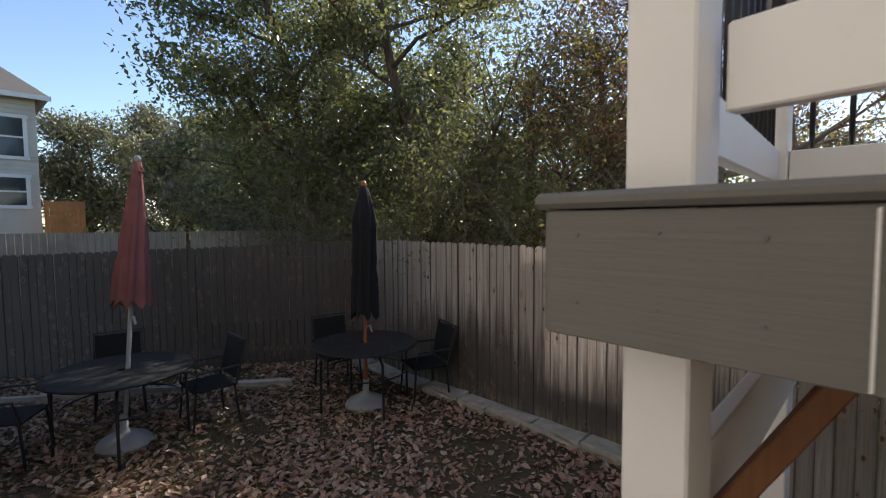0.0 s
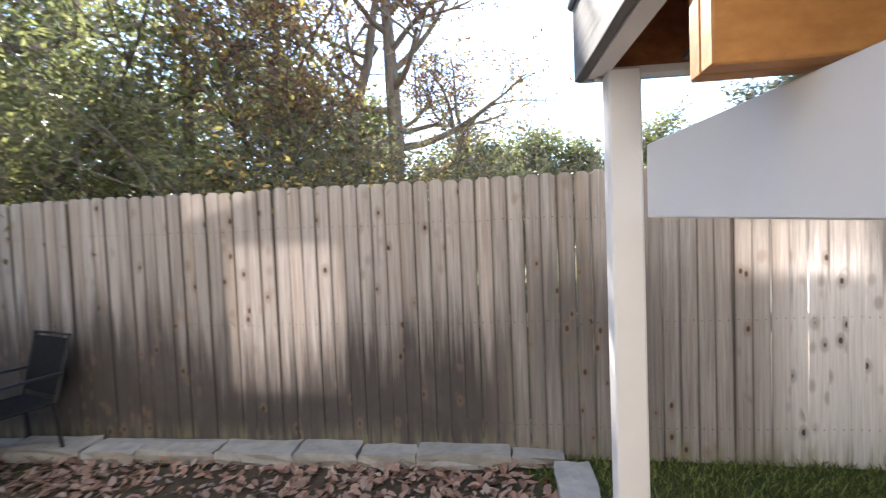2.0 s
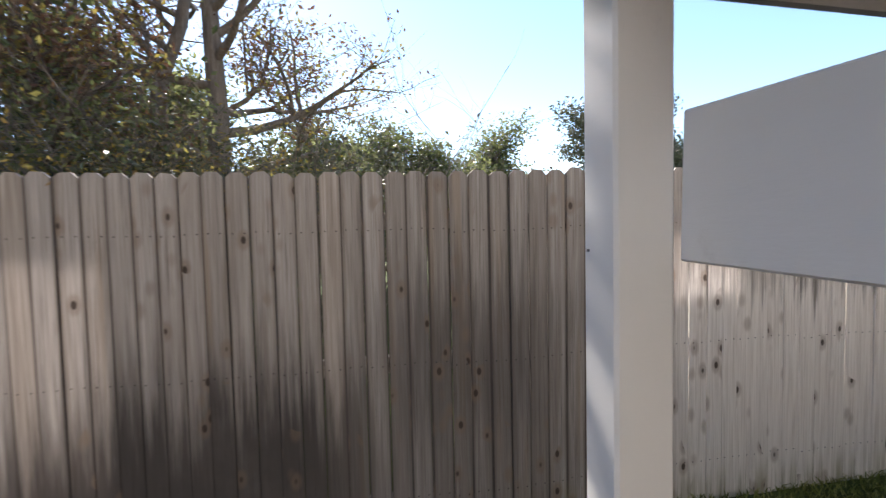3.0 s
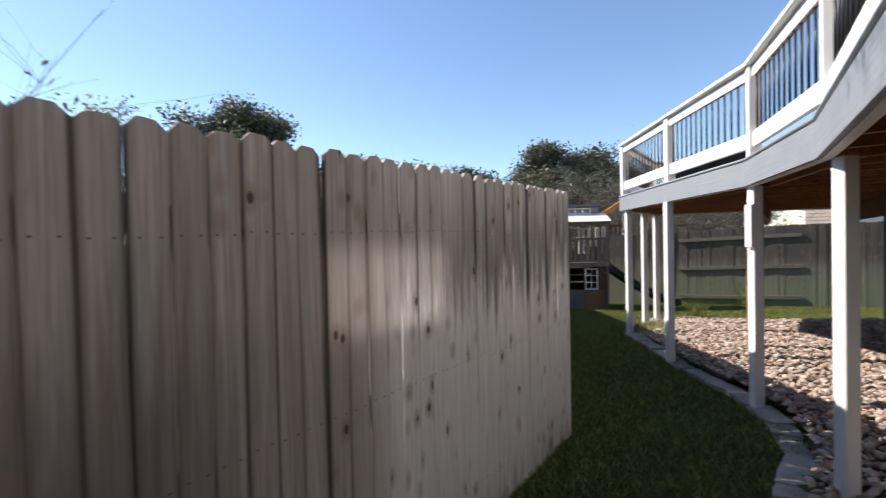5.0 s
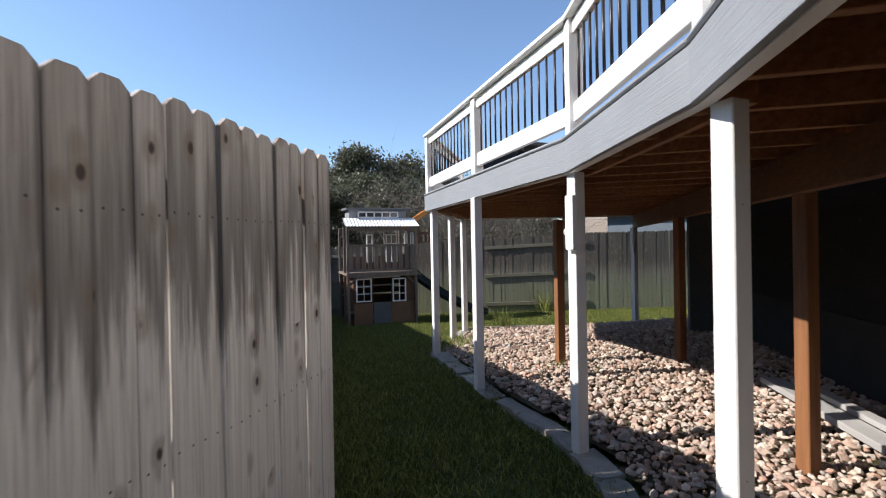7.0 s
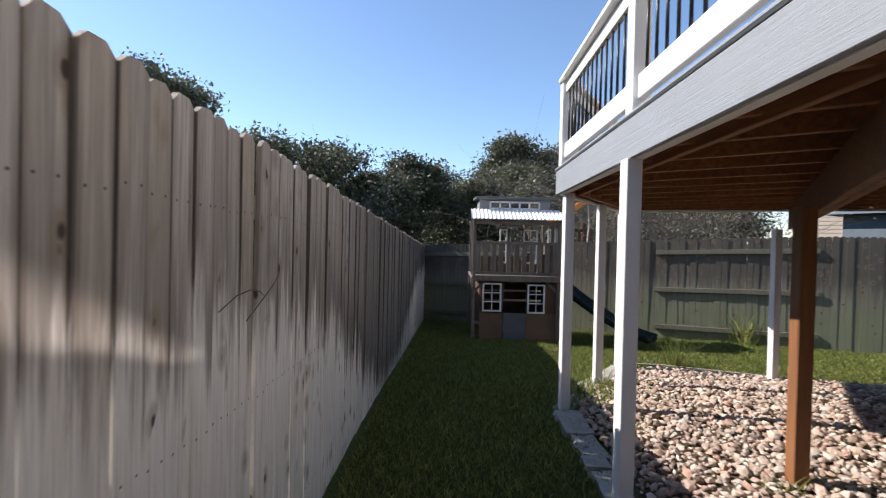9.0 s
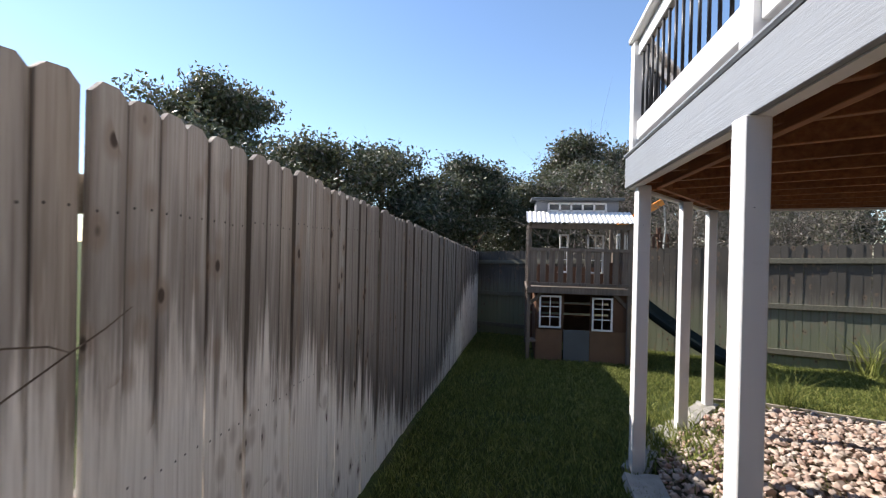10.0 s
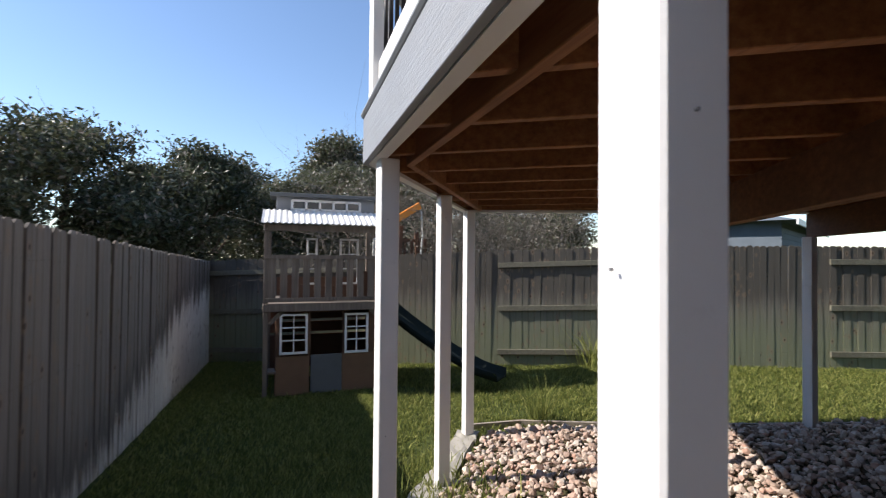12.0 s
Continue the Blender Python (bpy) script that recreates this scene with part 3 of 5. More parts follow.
        if k == 0:
            top = 2.94
        w = 0.115 if k == 0 else 0.085
        block(bm, (x, y, (z0 + top) / 2), (w, w, top - z0), turn, 0.005)
        post = part("post", bm, M_WHITE, deck, "white painted square post")
        for hz in ((0.6, 1.52) if k in (1, 2, 4, 5) else (1.6,)):
            bm = B()
            f = turn @ Vector((-0.0495, 0.012, 0))
            q = Vector((x, y, hz + 0.03 * k)) + f
            tube(bm, [q, q + f.normalized() * 0.003], 0.002, 8)
            part("screw", bm, M_GALV, post)
            bm = B()
            f = turn @ Vector((0.01, 0.0495, 0))
            q = Vector((x, y, hz + 0.06 - 0.02 * k)) + f
            tube(bm, [q, q + Vector((f.x * 0.1, f.y, 0)).normalized() * 0.003], 0.002, 8)
            part("screw", bm, M_GALV, post)
        if k in (3, 9):
            bm = B()
            low, high = (1.42, 1.78) if k == 3 else (top - 0.44, top)
            block(bm, (x - 0.030, y + 0.062, (low + high) / 2), (0.08, 0.036, high - low), turn, 0.003)
            part("cleat", bm, M_WHITE, post)
    for x, y in ((7.076, -0.987), (4.37, -0.90), (6.54, -2.18)):
        bm = B()
        block(bm, (x, y, 0.87), (0.089, 0.089, 1.72), Matrix.Rotation(-0.1, 3, 'Z'), 0.005)
        part("inner_post", bm, M_POSTWOOD, deck, "brown stained wooden post")
    # white tie board between the two corner posts and a brown brace
    bm = B()
    between(bm, (0.958, 2.07, 1.632), (0.345, 0.975, 1.598), 0.036, 0.194, 0.003)
    part("tie_board", bm, M_WHITE, deck, "wide white painted tie board")
    bm = B()
    between(bm, (0.56, 0.86, 1.92), (0.37, 0.945, 1.56), 0.06, 0.04, 0.003)
    part("brace", bm, M_POSTWOOD, deck, "brown diagonal brace")


def build_railing(a, b, first_post, last_post, lift=0.0, label="white wooden deck railing with black metal balusters"):
    a, b = Vector((*a, DECK_TOP)), Vector((*b, DECK_TOP))
    d = (b - a)
    w = d.normalized()
    turn = Matrix.Rotation(math.atan2(w.y, w.x), 3, 'Z')
    ob = thing("deck_railing", ((a.x + b.x) / 2, (a.y + b.y) / 2, DECK_TOP), label, "railing", "deck railing sections")
    z = Vector((0, 0, 1))
    for use, p in ((first_post, a), (last_post, b)):
        if use:
            bm = B()
            block(bm, p + z * 0.386, (0.095, 0.095, 0.772), turn, 0.004)
            part("railing_post", bm, M_WHITE, ob)
    e = w * 0.05
    for h, t in ((0.152 + lift, 0.13 + lift * 0.3), (0.715, 0.095)):
        bm = B()
        between(bm, a + e + z * h, b - e + z * h, 0.04, t, 0.004)
        part("rail", bm, M_WHITE, ob, "white bottom rail" if h < 0.3 else "white top rail")
    bm = B()
    between(bm, a - w * 0.03 + z * 0.79, b + w * 0.03 + z * 0.79, 0.14, 0.036, 0.006)
    part("rail_cap", bm, M_WHITE, ob, "white flat rail cap")
    count = max(2, round(d.length / 0.112))
    bm = B()
    tube(bm, [a + w * 0.1 + z * 0.16, a + w * 0.1 + z * 0.63], 0.009, 6)
    mesh = None
    for i in range(1, count):
        p = a + d * (i / count)
        if mesh is None:
            bm.free()
            bm = B()
            tube(bm, [Vector((0, 0, 0.22)), Vector((0, 0, 0.68))], 0.0095, 6)
            mesh = finish(bm, M_BLACKMETAL, True)
        q = new("baluster", mesh)
        q.parent = ob
        q.location = p - PLACE[ob]


build_deck()
RL = inset(DECK, 0.075)
build_railing(RL[8], (0.315, 0.905), True, False, 0.05, label="white deck railing section beside the steps")
build_railing((0.32, 0.985), RL[1], False, False, label="white deck railing section over the corner posts")
mid = ((RL[1][0] + RL[2][0]) / 2, (RL[1][1] + RL[2][1]) / 2)
build_railing(RL[1], mid, True, True)
build_railing(mid, RL[2], False, True)
build_railing(RL[2], RL[3], False, True)
P2R = (6.87, RL[3][1] + (RL[4][1] - RL[3][1]) * 0.5)
build_railing(RL[3], P2R, False, True)
build_railing(P2R, RL[4], False, True)
build_railing(RL[4], RL[5], False, True)
build_railing(RL[5], RL[6], False, True)


# ---- house behind the deck ----
def siding(name, colour):
    k = Nodes(name)
    c = k.world_place()
    g = k.noise(k.scaled(c, (3, 3, 40)), 1.0, 6, 0.6)
    col = k.mix(k.step(g, 0.35, 0.7, 0.0, 0.3), colour, tuple(v * 0.8 for v in colour))
    col = k.mix(k.step(k.noise(c, 0.9, 5), 0.45, 0.75, 0.0, 0.25), col, (0.2, 0.18, 0.15))
    return k.done(col, 0.7, g, 0.2, 0.006)


# siding, foundation and return wall below: deck shade is put into their dark colours
M_SHADESIDING = painted("deck_shade_siding", (0.017, 0.015, 0.013), 0.85, 0.2)
# unseen upper wall, kept light to bounce sun onto the fences
M_BOUNCESIDING = siding("upper_bounce_siding", (0.60, 0.56, 0.51))
M_WINGSIDING = siding("wing_siding", (0.34, 0.325, 0.30))
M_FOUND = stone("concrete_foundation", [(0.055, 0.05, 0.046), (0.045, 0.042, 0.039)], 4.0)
M_RETURN = siding("return_wall_shade_paint", (0.085, 0.088, 0.086))
M_TAN = siding("tan_siding", (0.58, 0.47, 0.37))
M_CREAM = siding("cream_siding", (0.60, 0.56, 0.48))
M_SHINGLE = stone("roof_shingles", [(0.10, 0.095, 0.09), (0.15, 0.14, 0.13)], 14.0)
M_BLUEROOF = painted("blue_grey_metal_roof", (0.13, 0.155, 0.18), 0.85, 0.15, spec=0.1)


def glass_dark():
    k = Nodes("window_glass")
    k.done((0.03, 0.04, 0.05), 0.06, spec=0.8)
    return k.m


M_GLASS = glass_dark()
M_SPARE = painted("weathered_grey_paint", (0.36, 0.35, 0.335), 0.7, 0.15, (0.2, 0.2, 1.0))


def clad(name, p, q, z, height, thick, material, house, holes):
    """One row of siding from p to q; holes: (centre, width, height) of openings that it must leave free."""
    w = (q - p).normalized()
    pieces = [(0.0, (q - p).length, z - height / 2, z + height / 2)]
    for place, wide, high in holes:
        s = (Vector(place) - p).dot(w)
        s0, s1, z0, z1 = s - wide / 2, s + wide / 2, place[2] - high / 2, place[2] + high / 2
        out = []
        for a0, a1, b0, b1 in pieces:
            if a1 <= s0 or a0 >= s1 or b1 <= z0 or b0 >= z1:
                out.append((a0, a1, b0, b1))
                continue
            out += [(a0, s0, b0, b1), (s1, a1, b0, b1), (max(a0, s0), min(a1, s1), b0, z0), (max(a0, s0), min(a1, s1), z1, b1)]
        pieces = [k for k in out if k[1] - k[0] > 0.002 and k[3] - k[2] > 0.002]
    for a0, a1, b0, b1 in pieces:
        bm = B()
        m = Vector((0, 0, (b0 + b1) / 2))
        between(bm, p + w * a0 + m, p + w * a1 + m, thick, b1 - b0)
        part(name, bm, material, house)


def build_own_house():
    ob = thing("house", (6.0, -6.0, 0), "two-storey house with grey siding behind the deck", "house")
    back = -DN
    a, b = HOUSE_A, HOUSE_B
    w = (b - a).normalized()
    z = Vector((0, 0, 1))
    for p, q, nm in ((a, b, "front"), (a + back * 0.16, a + back * 6.5, "side")):
        bm = B()
        between(bm, p + z * 0.33 + back * 0.08 * (nm == "front"), q + z * 0.33 + back * 0.08 * (nm == "front"), 0.20, 0.86)
        part("foundation", bm, M_FOUND, ob, "concrete foundation with shade put into its grey")
        row = 0
        h = 0.76
        while h < 6.5:
            f = back * 0.06 if nm == "front" else Vector((0, 0, 0))
            # below deck height the siding colour carries the shade
            clad("siding_board", p + f, q + f, h + 0.1, 0.205, 0.13 + 0.01 * (row % 2), M_SHADESIDING if h < 2.1 else M_BOUNCESIDING, ob, [WINDOWS[2][:3]] if nm == "front" else [])
            h += 0.2
            row += 1
    # an unseen upper wing, set back beside the steps, added to carry the glint windows
    p, q = a - w * 0.1 + back * 1.42, a - w * 9.0 + back * 1.42
    bm = B()
    between(bm, p + z * 0.33, q + z * 0.33, 0.20, 0.86)
    part("foundation", bm, M_FOUND, ob, "concrete foundation with shade put into its grey")
    for i in range(40):
        clad("siding_board", p, q, 0.86 + 0.2 * i, 0.205, 0.13 + 0.01 * (i % 2), M_WINGSIDING, ob, [WINDOWS[0][:3], WINDOWS[1][:3]])
    bm = B()
    block(bm, (p + q) / 2 + back * 2.6 + z * 8.85, (9.6, 6.2, 0.16), Matrix.Rotation(math.atan2(w.y, w.x), 3, 'Z'), 0.02)
    part("wing_roof", bm, M_SHINGLE, ob, "dark shingled roof")
    bm = B()
    block(bm, a + (b - a) / 2 + back * 3.3 + z * 6.85, ((b - a).length + 0.9, 7.6, 0.16), Matrix.Rotation(math.atan2(w.y, w.x), 3, 'Z'), 0.02)
    part("roof", bm, M_SHINGLE, ob, "dark shingled roof")
    bm = B()
    between(bm, a + w * 7.9 + DN * 0.035 + z * 0.85, a + w * 8.7 + DN * 0.035 + z * 0.85, 0.05, 1.4, 0.006)
    door_wall = B()
    between(door_wall, (7.92, -3.76, 0.90), (7.56, -4.33, 0.90), 0.12, 1.96, 0.004)
    part("return_wall", door_wall, M_RETURN, ob, "return wall under the deck with shade put into its pale grey")
    door = part("service_panel", bm, M_FOUND, ob, "pale flat panel door low on the wall, darkened by painted shade")
    bm = B()
    tube(bm, [a + w * 8.6 + DN * 0.07 + z * 0.9, a + w * 8.6 + DN * 0.07 + z * 1.02], 0.012, 6)
    part("handle", bm, M_BLACKMETAL, door)


build_own_house()


# unseen windows, their openings sized to shape the lamp beams
def build_upper_window(place, wide, high, bar, house):
    p = Vector(place)
    turn = Matrix.Rotation(math.atan2(DU.y, DU.x), 3, 'Z')
    z = Vector((0, 0, 1))
    bm = B()
    for k in (-1, 1):
        block(bm, p + DN * 0.04 + z * k * (high / 2 + 0.045), (wide + 0.18, 0.05, 0.09), turn, 0.004)
        block(bm, p + DN * 0.04 + DU * k * (wide / 2 + 0.045), (0.09, 0.05, high), turn, 0.004)
    if bar:
        block(bm, p + z * ((bar[0] + bar[1]) / 2 - high / 2), (wide, 0.03, bar[1] - bar[0]), turn, 0.003)
    casing = part("window", bm, M_WHITE, house, "white framed upper window")
    bm = B()
    block(bm, p - DN * 0.02, (wide + 0.02, 0.008, high + 0.02), turn)
    pane = part("pane", bm, M_GLASS, casing, "dark reflecting pane")
    pane.visible_shadow = False


for place, wide, high, gain, way, bar in WINDOWS:
    build_upper_window(place, wide, high, bar, bpy.data.objects["house"])


# ---- edging and rocks ----
def rough_slab(bm, centre, size, turn, r):
    res = bmesh.ops.create_cube(bm, size=1.0)
    vs = res["verts"]
    bmesh.ops.transform(bm, matrix=Matrix.Translation(centre) @ Matrix.Rotation(turn, 4, 'Z') @ Matrix.Diagonal((*size, 1)), verts=vs)
    edges = list({e for v in vs for e in v.link_edges})
    bmesh.ops.subdivide_edges(bm, edges=edges, cuts=2, use_grid_fill=True)
    for v in bm.verts:
        v.co += Vector((r.uniform(-1, 1) * 0.012, r.uniform(-1, 1) * 0.012, r.uniform(-1, 1) * 0.009))
    return bm


def edging(name, line, width, height, label, seed, length=(0.38, 0.62), sink=0.03):
    r = random.Random(seed)
    ob = thing(name, (*line[0], lawn_z(*line[0])), label, "stone edging")
    pts = [Vector((x, y, 0)) for x, y in line]
    for a, b in zip(pts, pts[1:]):
        d = (b - a).length
        s = 0.0
        while s < d - 0.05:
            l = min(r.uniform(*length), d - s)
            if l < 0.12:
                break
            c = a + (b - a).normalized() * (s + l / 2)
            c.z = lawn_z(c.x, c.y) + height / 2 - sink + r.uniform(-0.012, 0.015)
            bm = B()
            rough_slab(bm, c, (l - 0.015, width * r.uniform(0.85, 1.12), height), math.atan2((b - a).y, (b - a).x) + r.uniform(-0.04, 0.04), r)
            part("edging_stone", bm, M_FLAG, ob)
            s += l


edging("fence_foot_edging", [(-3.0, 6.38), (-1.6, 5.50), (1.80, 3.58)], 0.22, 0.11, "low weathered limestone blocks along the fence foot", 3)
edging("leaf_bed_edging", [(1.74, 3.44), (1.02, 2.22)], 0.22, 0.11, "low limestone blocks between leaf bed and lawn", 4)
EDGE = [(3.35, 1.0), (3.85, 0.66), (4.25, 0.36), (4.8, 0.14), (5.5, 0.04), (6.5, 0.08), (7.5, 0.05), (8.45, 0.06), (9.1, -0.25), (9.7, -0.66), (10.5, -1.18)]
edging("rock_bed_edging", EDGE, 0.19, 0.10, "pale flat stones edging the rock bed", 5, (0.3, 0.5), 0.055)
edging("corner_edging", [(-8.2, 3.1), (-4.3, 4.82), (-3.4, 5.3)], 0.09, 0.09, "pale old landscaping timber along the dark fence", 6, (1.1, 1.6), 0.02)


def far_timber():
    ob = thing("timber_edging", (10.55, -1.3, lawn_z(10.5)), "thin weathered timber strip edging the rock bed", "edging")
    pts = [(10.62, -1.25), (10.55, -1.75), (10.2, -2.5), (9.95, -3.1), (9.6, -4.0), (9.3, -4.9)]
    for p, q in zip(pts, pts[1:]):
        bm = B()
        between(bm, (*p, lawn_z(*p) + 0.02), (*q, lawn_z(*q) + 0.02), 0.03, 0.09, 0.004)
        part("strip", bm, M_RAILWOOD, ob)


far_timber()
ROCKS = EDGE[0:1] + [(3.95, 0.5), (4.3, 0.22), (4.85, 0.03), (5.5, -0.06), (6.5, -0.02), (7.5, -0.05), (8.45, -0.05), (9.05, -0.35), (9.65, -0.78), (10.4, -1.28), (10.45, -1.75), (10.1, -2.5), (9.85, -3.1), (9.5, -4.0), (9.2, -4.9), (8.95, -5.15), (2.0, -0.72), (1.9, 0.3)]


def inside(poly, x, y):
    odd = False
    n = len(poly)
    for i in range(n):
        (x0, y0), (x1, y1) = poly[i], poly[(i + 1) % n]
        if (y0 > y) != (y1 > y) and x < x0 + (y - y0) * (x1 - x0) / (y1 - y0):
            odd = not odd
    return odd


def pebble(r, size):
    bm = B()
    bmesh.ops.create_icosphere(bm, subdivisions=1, radius=0.5)
    sx, sy, sz = size * r.uniform(0.8, 1.35), size * r.uniform(0.7, 1.05), size * r.uniform(0.5, 0.75)
    seed = Vector((r.uniform(0, 50), r.uniform(0, 50), r.uniform(0, 50)))
    for v in bm.verts:
        f = 1 + 0.6 * noise.noise(v.co * 2.6 + seed)
        v.co = Vector((v.co.x * sx * f, v.co.y * sy * f, v.co.z * sz * f))
    return bm


def rock_z(x, y):
    d = (Vector((x, y, 0)) - HOUSE_A).dot(DN)
    return lawn_z(x, y) + 0.02 + 0.09 * min(1.0, max(0.0, (4.6 - d) / 2.0)) * (1 if x < 9 else max(0.0, (10.6 - x) / 1.6))


def build_rocks():
    r = random.Random(5)
    bed = thing("rock_bed", (6.0, -1.0, 0.05), "bed of tan and pink river stones under the deck", "rock bed")
    shapes = []
    for i in range(9):
        bm = pebble(r, 1.0)
        bm.verts.index_update()
        vs = np.array([v.co[:] for v in bm.verts])
        fs = np.array([[v.index for v in f.verts] for f in bm.faces])
        shapes.append((vs, fs, bm))
    meshes = [finish(bm, M_PEBBLE, False) for _, _, bm in shapes]
    spots = []
    x = 1.95
    while x < 10.6:
        y = -5.2
        while y < 1.2:
            px, py = x + r.uniform(-0.025, 0.025), y + r.uniform(-0.025, 0.025)
            if inside(ROCKS, px, py):
                spots.append((px, py))
            y += 0.043
        x += 0.043
    rest_v, rest_f, base = [], [], 0
    near = sorted(spots, key=lambda p: (p[0] - 5.6) ** 2 * 0.35 + (p[1] + 0.5) ** 2)[:300]
    near = set(near)
    for px, py in spots:
        size = r.choice((0.024, 0.03, 0.035, 0.04, 0.045, 0.05, 0.058, 0.075))
        k = r.randrange(9)
        z = rock_z(px, py) + size * 0.12 + r.uniform(-0.012, 0.02)
        turn = Euler((r.uniform(-0.5, 0.5), r.uniform(-0.5, 0.5), r.uniform(0, 6.28)))
        if (px, py) in near:
            ob = new("river_stone", meshes[k])
            ob.parent = bed
            ob.location = Vector((px, py, z)) - PLACE[bed]
            ob.rotation_euler = turn
            ob.scale = (size, size, size)
        else:
            vs = shapes[k][0] @ np.array(turn.to_matrix()).T * size + np.array((px, py, z))
            rest_v.append(vs)
            rest_f.append(shapes[k][1] + base)
            base += len(vs)
    if rest_v:
        joined("stone_fill", np.concatenate(rest_v), np.concatenate(rest_f).tolist(), M_PEBBLES, bed, kind="stuff")
    bm = B()
    vs = {}
    for i in range(0, 90):
        for j in range(0, 70):
            vs[i, j] = (1.8 + i * 0.1, -5.4 + j * 0.1)
    cells = {}
    for i in range(89):
        for j in range(69):
            cx, cy = vs[i, j][0] + 0.05, vs[i, j][1] + 0.05
            if inside(ROCKS, cx, cy):
                q = []
                for key in ((i, j), (i + 1, j), (i + 1, j + 1), (i, j + 1)):
                    if key not in cells:
                        cells[key] = bm.verts.new((*vs[key], rock_z(*vs[key]) - 0.012))
                    q.append(cells[key])
                bm.faces.new(q)
    part("bedding", bm, M_SOIL, bed, "dark soil under the stones", True)


build_rocks()
for p, q, w, t in (((5.55, -2.20, 0.19), (3.75, -1.20, 0.19), 0.16, 0.05), ((5.35, -2.24, 0.237), (3.6, -1.25, 0.237), 0.09, 0.04)):
    bm = B()
    between(bm, p, q, w, t, 0.004)
    solid("spare_board", bm, M_SPARE, "pale grey weathered board lying on the stones by the wall", "board", "spare boards")


# ---- grass and dead leaves ----
def blades(name, spots, height, width, material, label, seed):
    g = np.random.default_rng(seed)
    n = len(spots)
    p = np.array(spots)
    h = height * g.uniform(0.45, 1.25, n)
    a = g.uniform(0, 2 * math.pi, n)
    lean = g.uniform(0.2, 1.25, n) * h
    la = g.uniform(0, 2 * math.pi, n)
    side = np.stack([np.cos(a), np.sin(a), np.zeros(n)], 1) * (width * g.uniform(0.6, 1.3, n))[:, None]
    mid = p + np.stack([np.cos(la) * lean * 0.35, np.sin(la) * lean * 0.35, h * 0.6], 1)
    tip = p + np.stack([np.cos(la) * lean, np.sin(la) * lean, h], 1)
    v = np.stack([p - side, p + side, mid - side * 0.7, mid + side * 0.7, tip], 1).reshape(-1, 3)
    i = np.arange(n) * 5
    quads = np.stack([i, i + 1, i + 3, i + 2], 1).tolist()
    tris = np.stack([i + 2, i + 3, i + 4], 1).tolist()
    return joined(name, v, quads + tris, material, None, label, "grass", "stuff")


def lawn_spots(n, seed):
    g = random.Random(seed)
    out = []
    while len(out) < n:
        k = g.random()
        if k < 0.62:
            x, y = 1.5 + 14.3 * g.random() ** 0.8, g.uniform(-0.6, 3.7)
        else:
            x, y = g.uniform(8.6, 15.8), g.uniform(-8, 0.2)
        if y > 1.70 and x > 4.6:
            continue
        if x < 4.66 and y > 4.90 - 0.618 * (x + 0.26) or (y < 3.5 - (1.74 - x) * 1.65 and x < 1.75):
            continue
        if inside(ROCKS, x, y) and g.random() < 0.985:
            continue
        if y < 0.3 and x < 3.2:
            continue
        if (x - 15.9) * 0.907 - (y - 1.735) * 0.42 > -0.05:
            continue
        if 12.6 < x < 14.0 and -0.8 < y < 0.6:
            continue
        if noise.noise(Vector((x * 1.3, y * 1.3, 3.0))) < -0.34 and g.random() < 0.6:
            continue
        out.append((x, y, lawn_z(x, y) - 0.005))
    return out


blades("lawn_grass", lawn_spots(190000, 2), 0.058, 0.0052, M_GRASS, "short green backyard lawn grass", 9)


def litter(name, n, seed):
    g = random.Random(seed)
    rr = np.random.default_rng(seed)
    pts = []
    while len(pts) < n:
        x, y = g.uniform(-7.5, 1.75), g.uniform(-0.8, 6.3)
        if y > 4.85 - 0.618 * (x + 0.26) or y > 6.5 + 0.485 * (x + 3.1) or y < 3.45 - (1.70 - x) * 1.65 and x > 0.6:
            continue
        if g.random() < 0.25 + 0.75 * min(1.0, max(0.0, 0.75 + 1.3 * noise.noise(Vector((x * 0.8, y * 0.8, 9.0))))):
            pts.append((x, y, lawn_z(x, y) + g.uniform(0.004, 0.035)))
    p = np.array(pts)
    s = rr.uniform(0.018, 0.045, n)
    a = rr.uniform(0, 6.283, n)
    ax = np.stack([np.cos(a), np.sin(a), rr.normal(0, 0.35, n)], 1)
    bx = np.stack([-np.sin(a), np.cos(a), rr.normal(0, 0.35, n)], 1) * 0.5
    up = np.stack([np.zeros(n), np.zeros(n), rr.uniform(-0.3, 0.45, n)], 1)
    S = s[:, None]
    v = np.stack([p - ax * S, p + (bx - 0.25 * ax + up) * S, p + (bx + 0.4 * ax + up) * S, p + ax * S, p + (-bx + 0.4 * ax + up) * S, p + (-bx - 0.25 * ax + up) * S], 1).reshape(-1, 3)
    i = np.arange(n) * 6
    f = np.concatenate([np.stack([i, i + 1, i + 2, i + 3], 1), np.stack([i, i + 3, i + 4, i + 5], 1)]).tolist()
    return joined(name, v, f, M_DEADLEAF, None, "carpet of fallen brown leaves on the ground", "fallen leaves", "stuff")


litter("leaf_litter", 26000, 21)
g2 = random.Random(8)
blades("leaf_bed_grass", [(x, y, 0.0) for x, y in ((g2.gauss(-3.6, 1.6), g2.gauss(3.6, 1.2)) for _ in range(5000)) if y < 4.7 - 0.618 * (x + 0.26)], 0.07, 0.003, M_GRASS, "sparse green grass tufts among fallen leaves", 12)


def weed(name, x, y, n, height, spread, width, label, leaf=M_GRASS, seed=1):
    g = random.Random(seed)
    spots = [(x + g.gauss(0, spread), y + g.gauss(0, spread), lawn_z(x, y) + 0.01) for _ in range(n)]
    ob = blades(name, spots, height, width, leaf, label, seed)
    ob["category"] = "weed"
    return ob


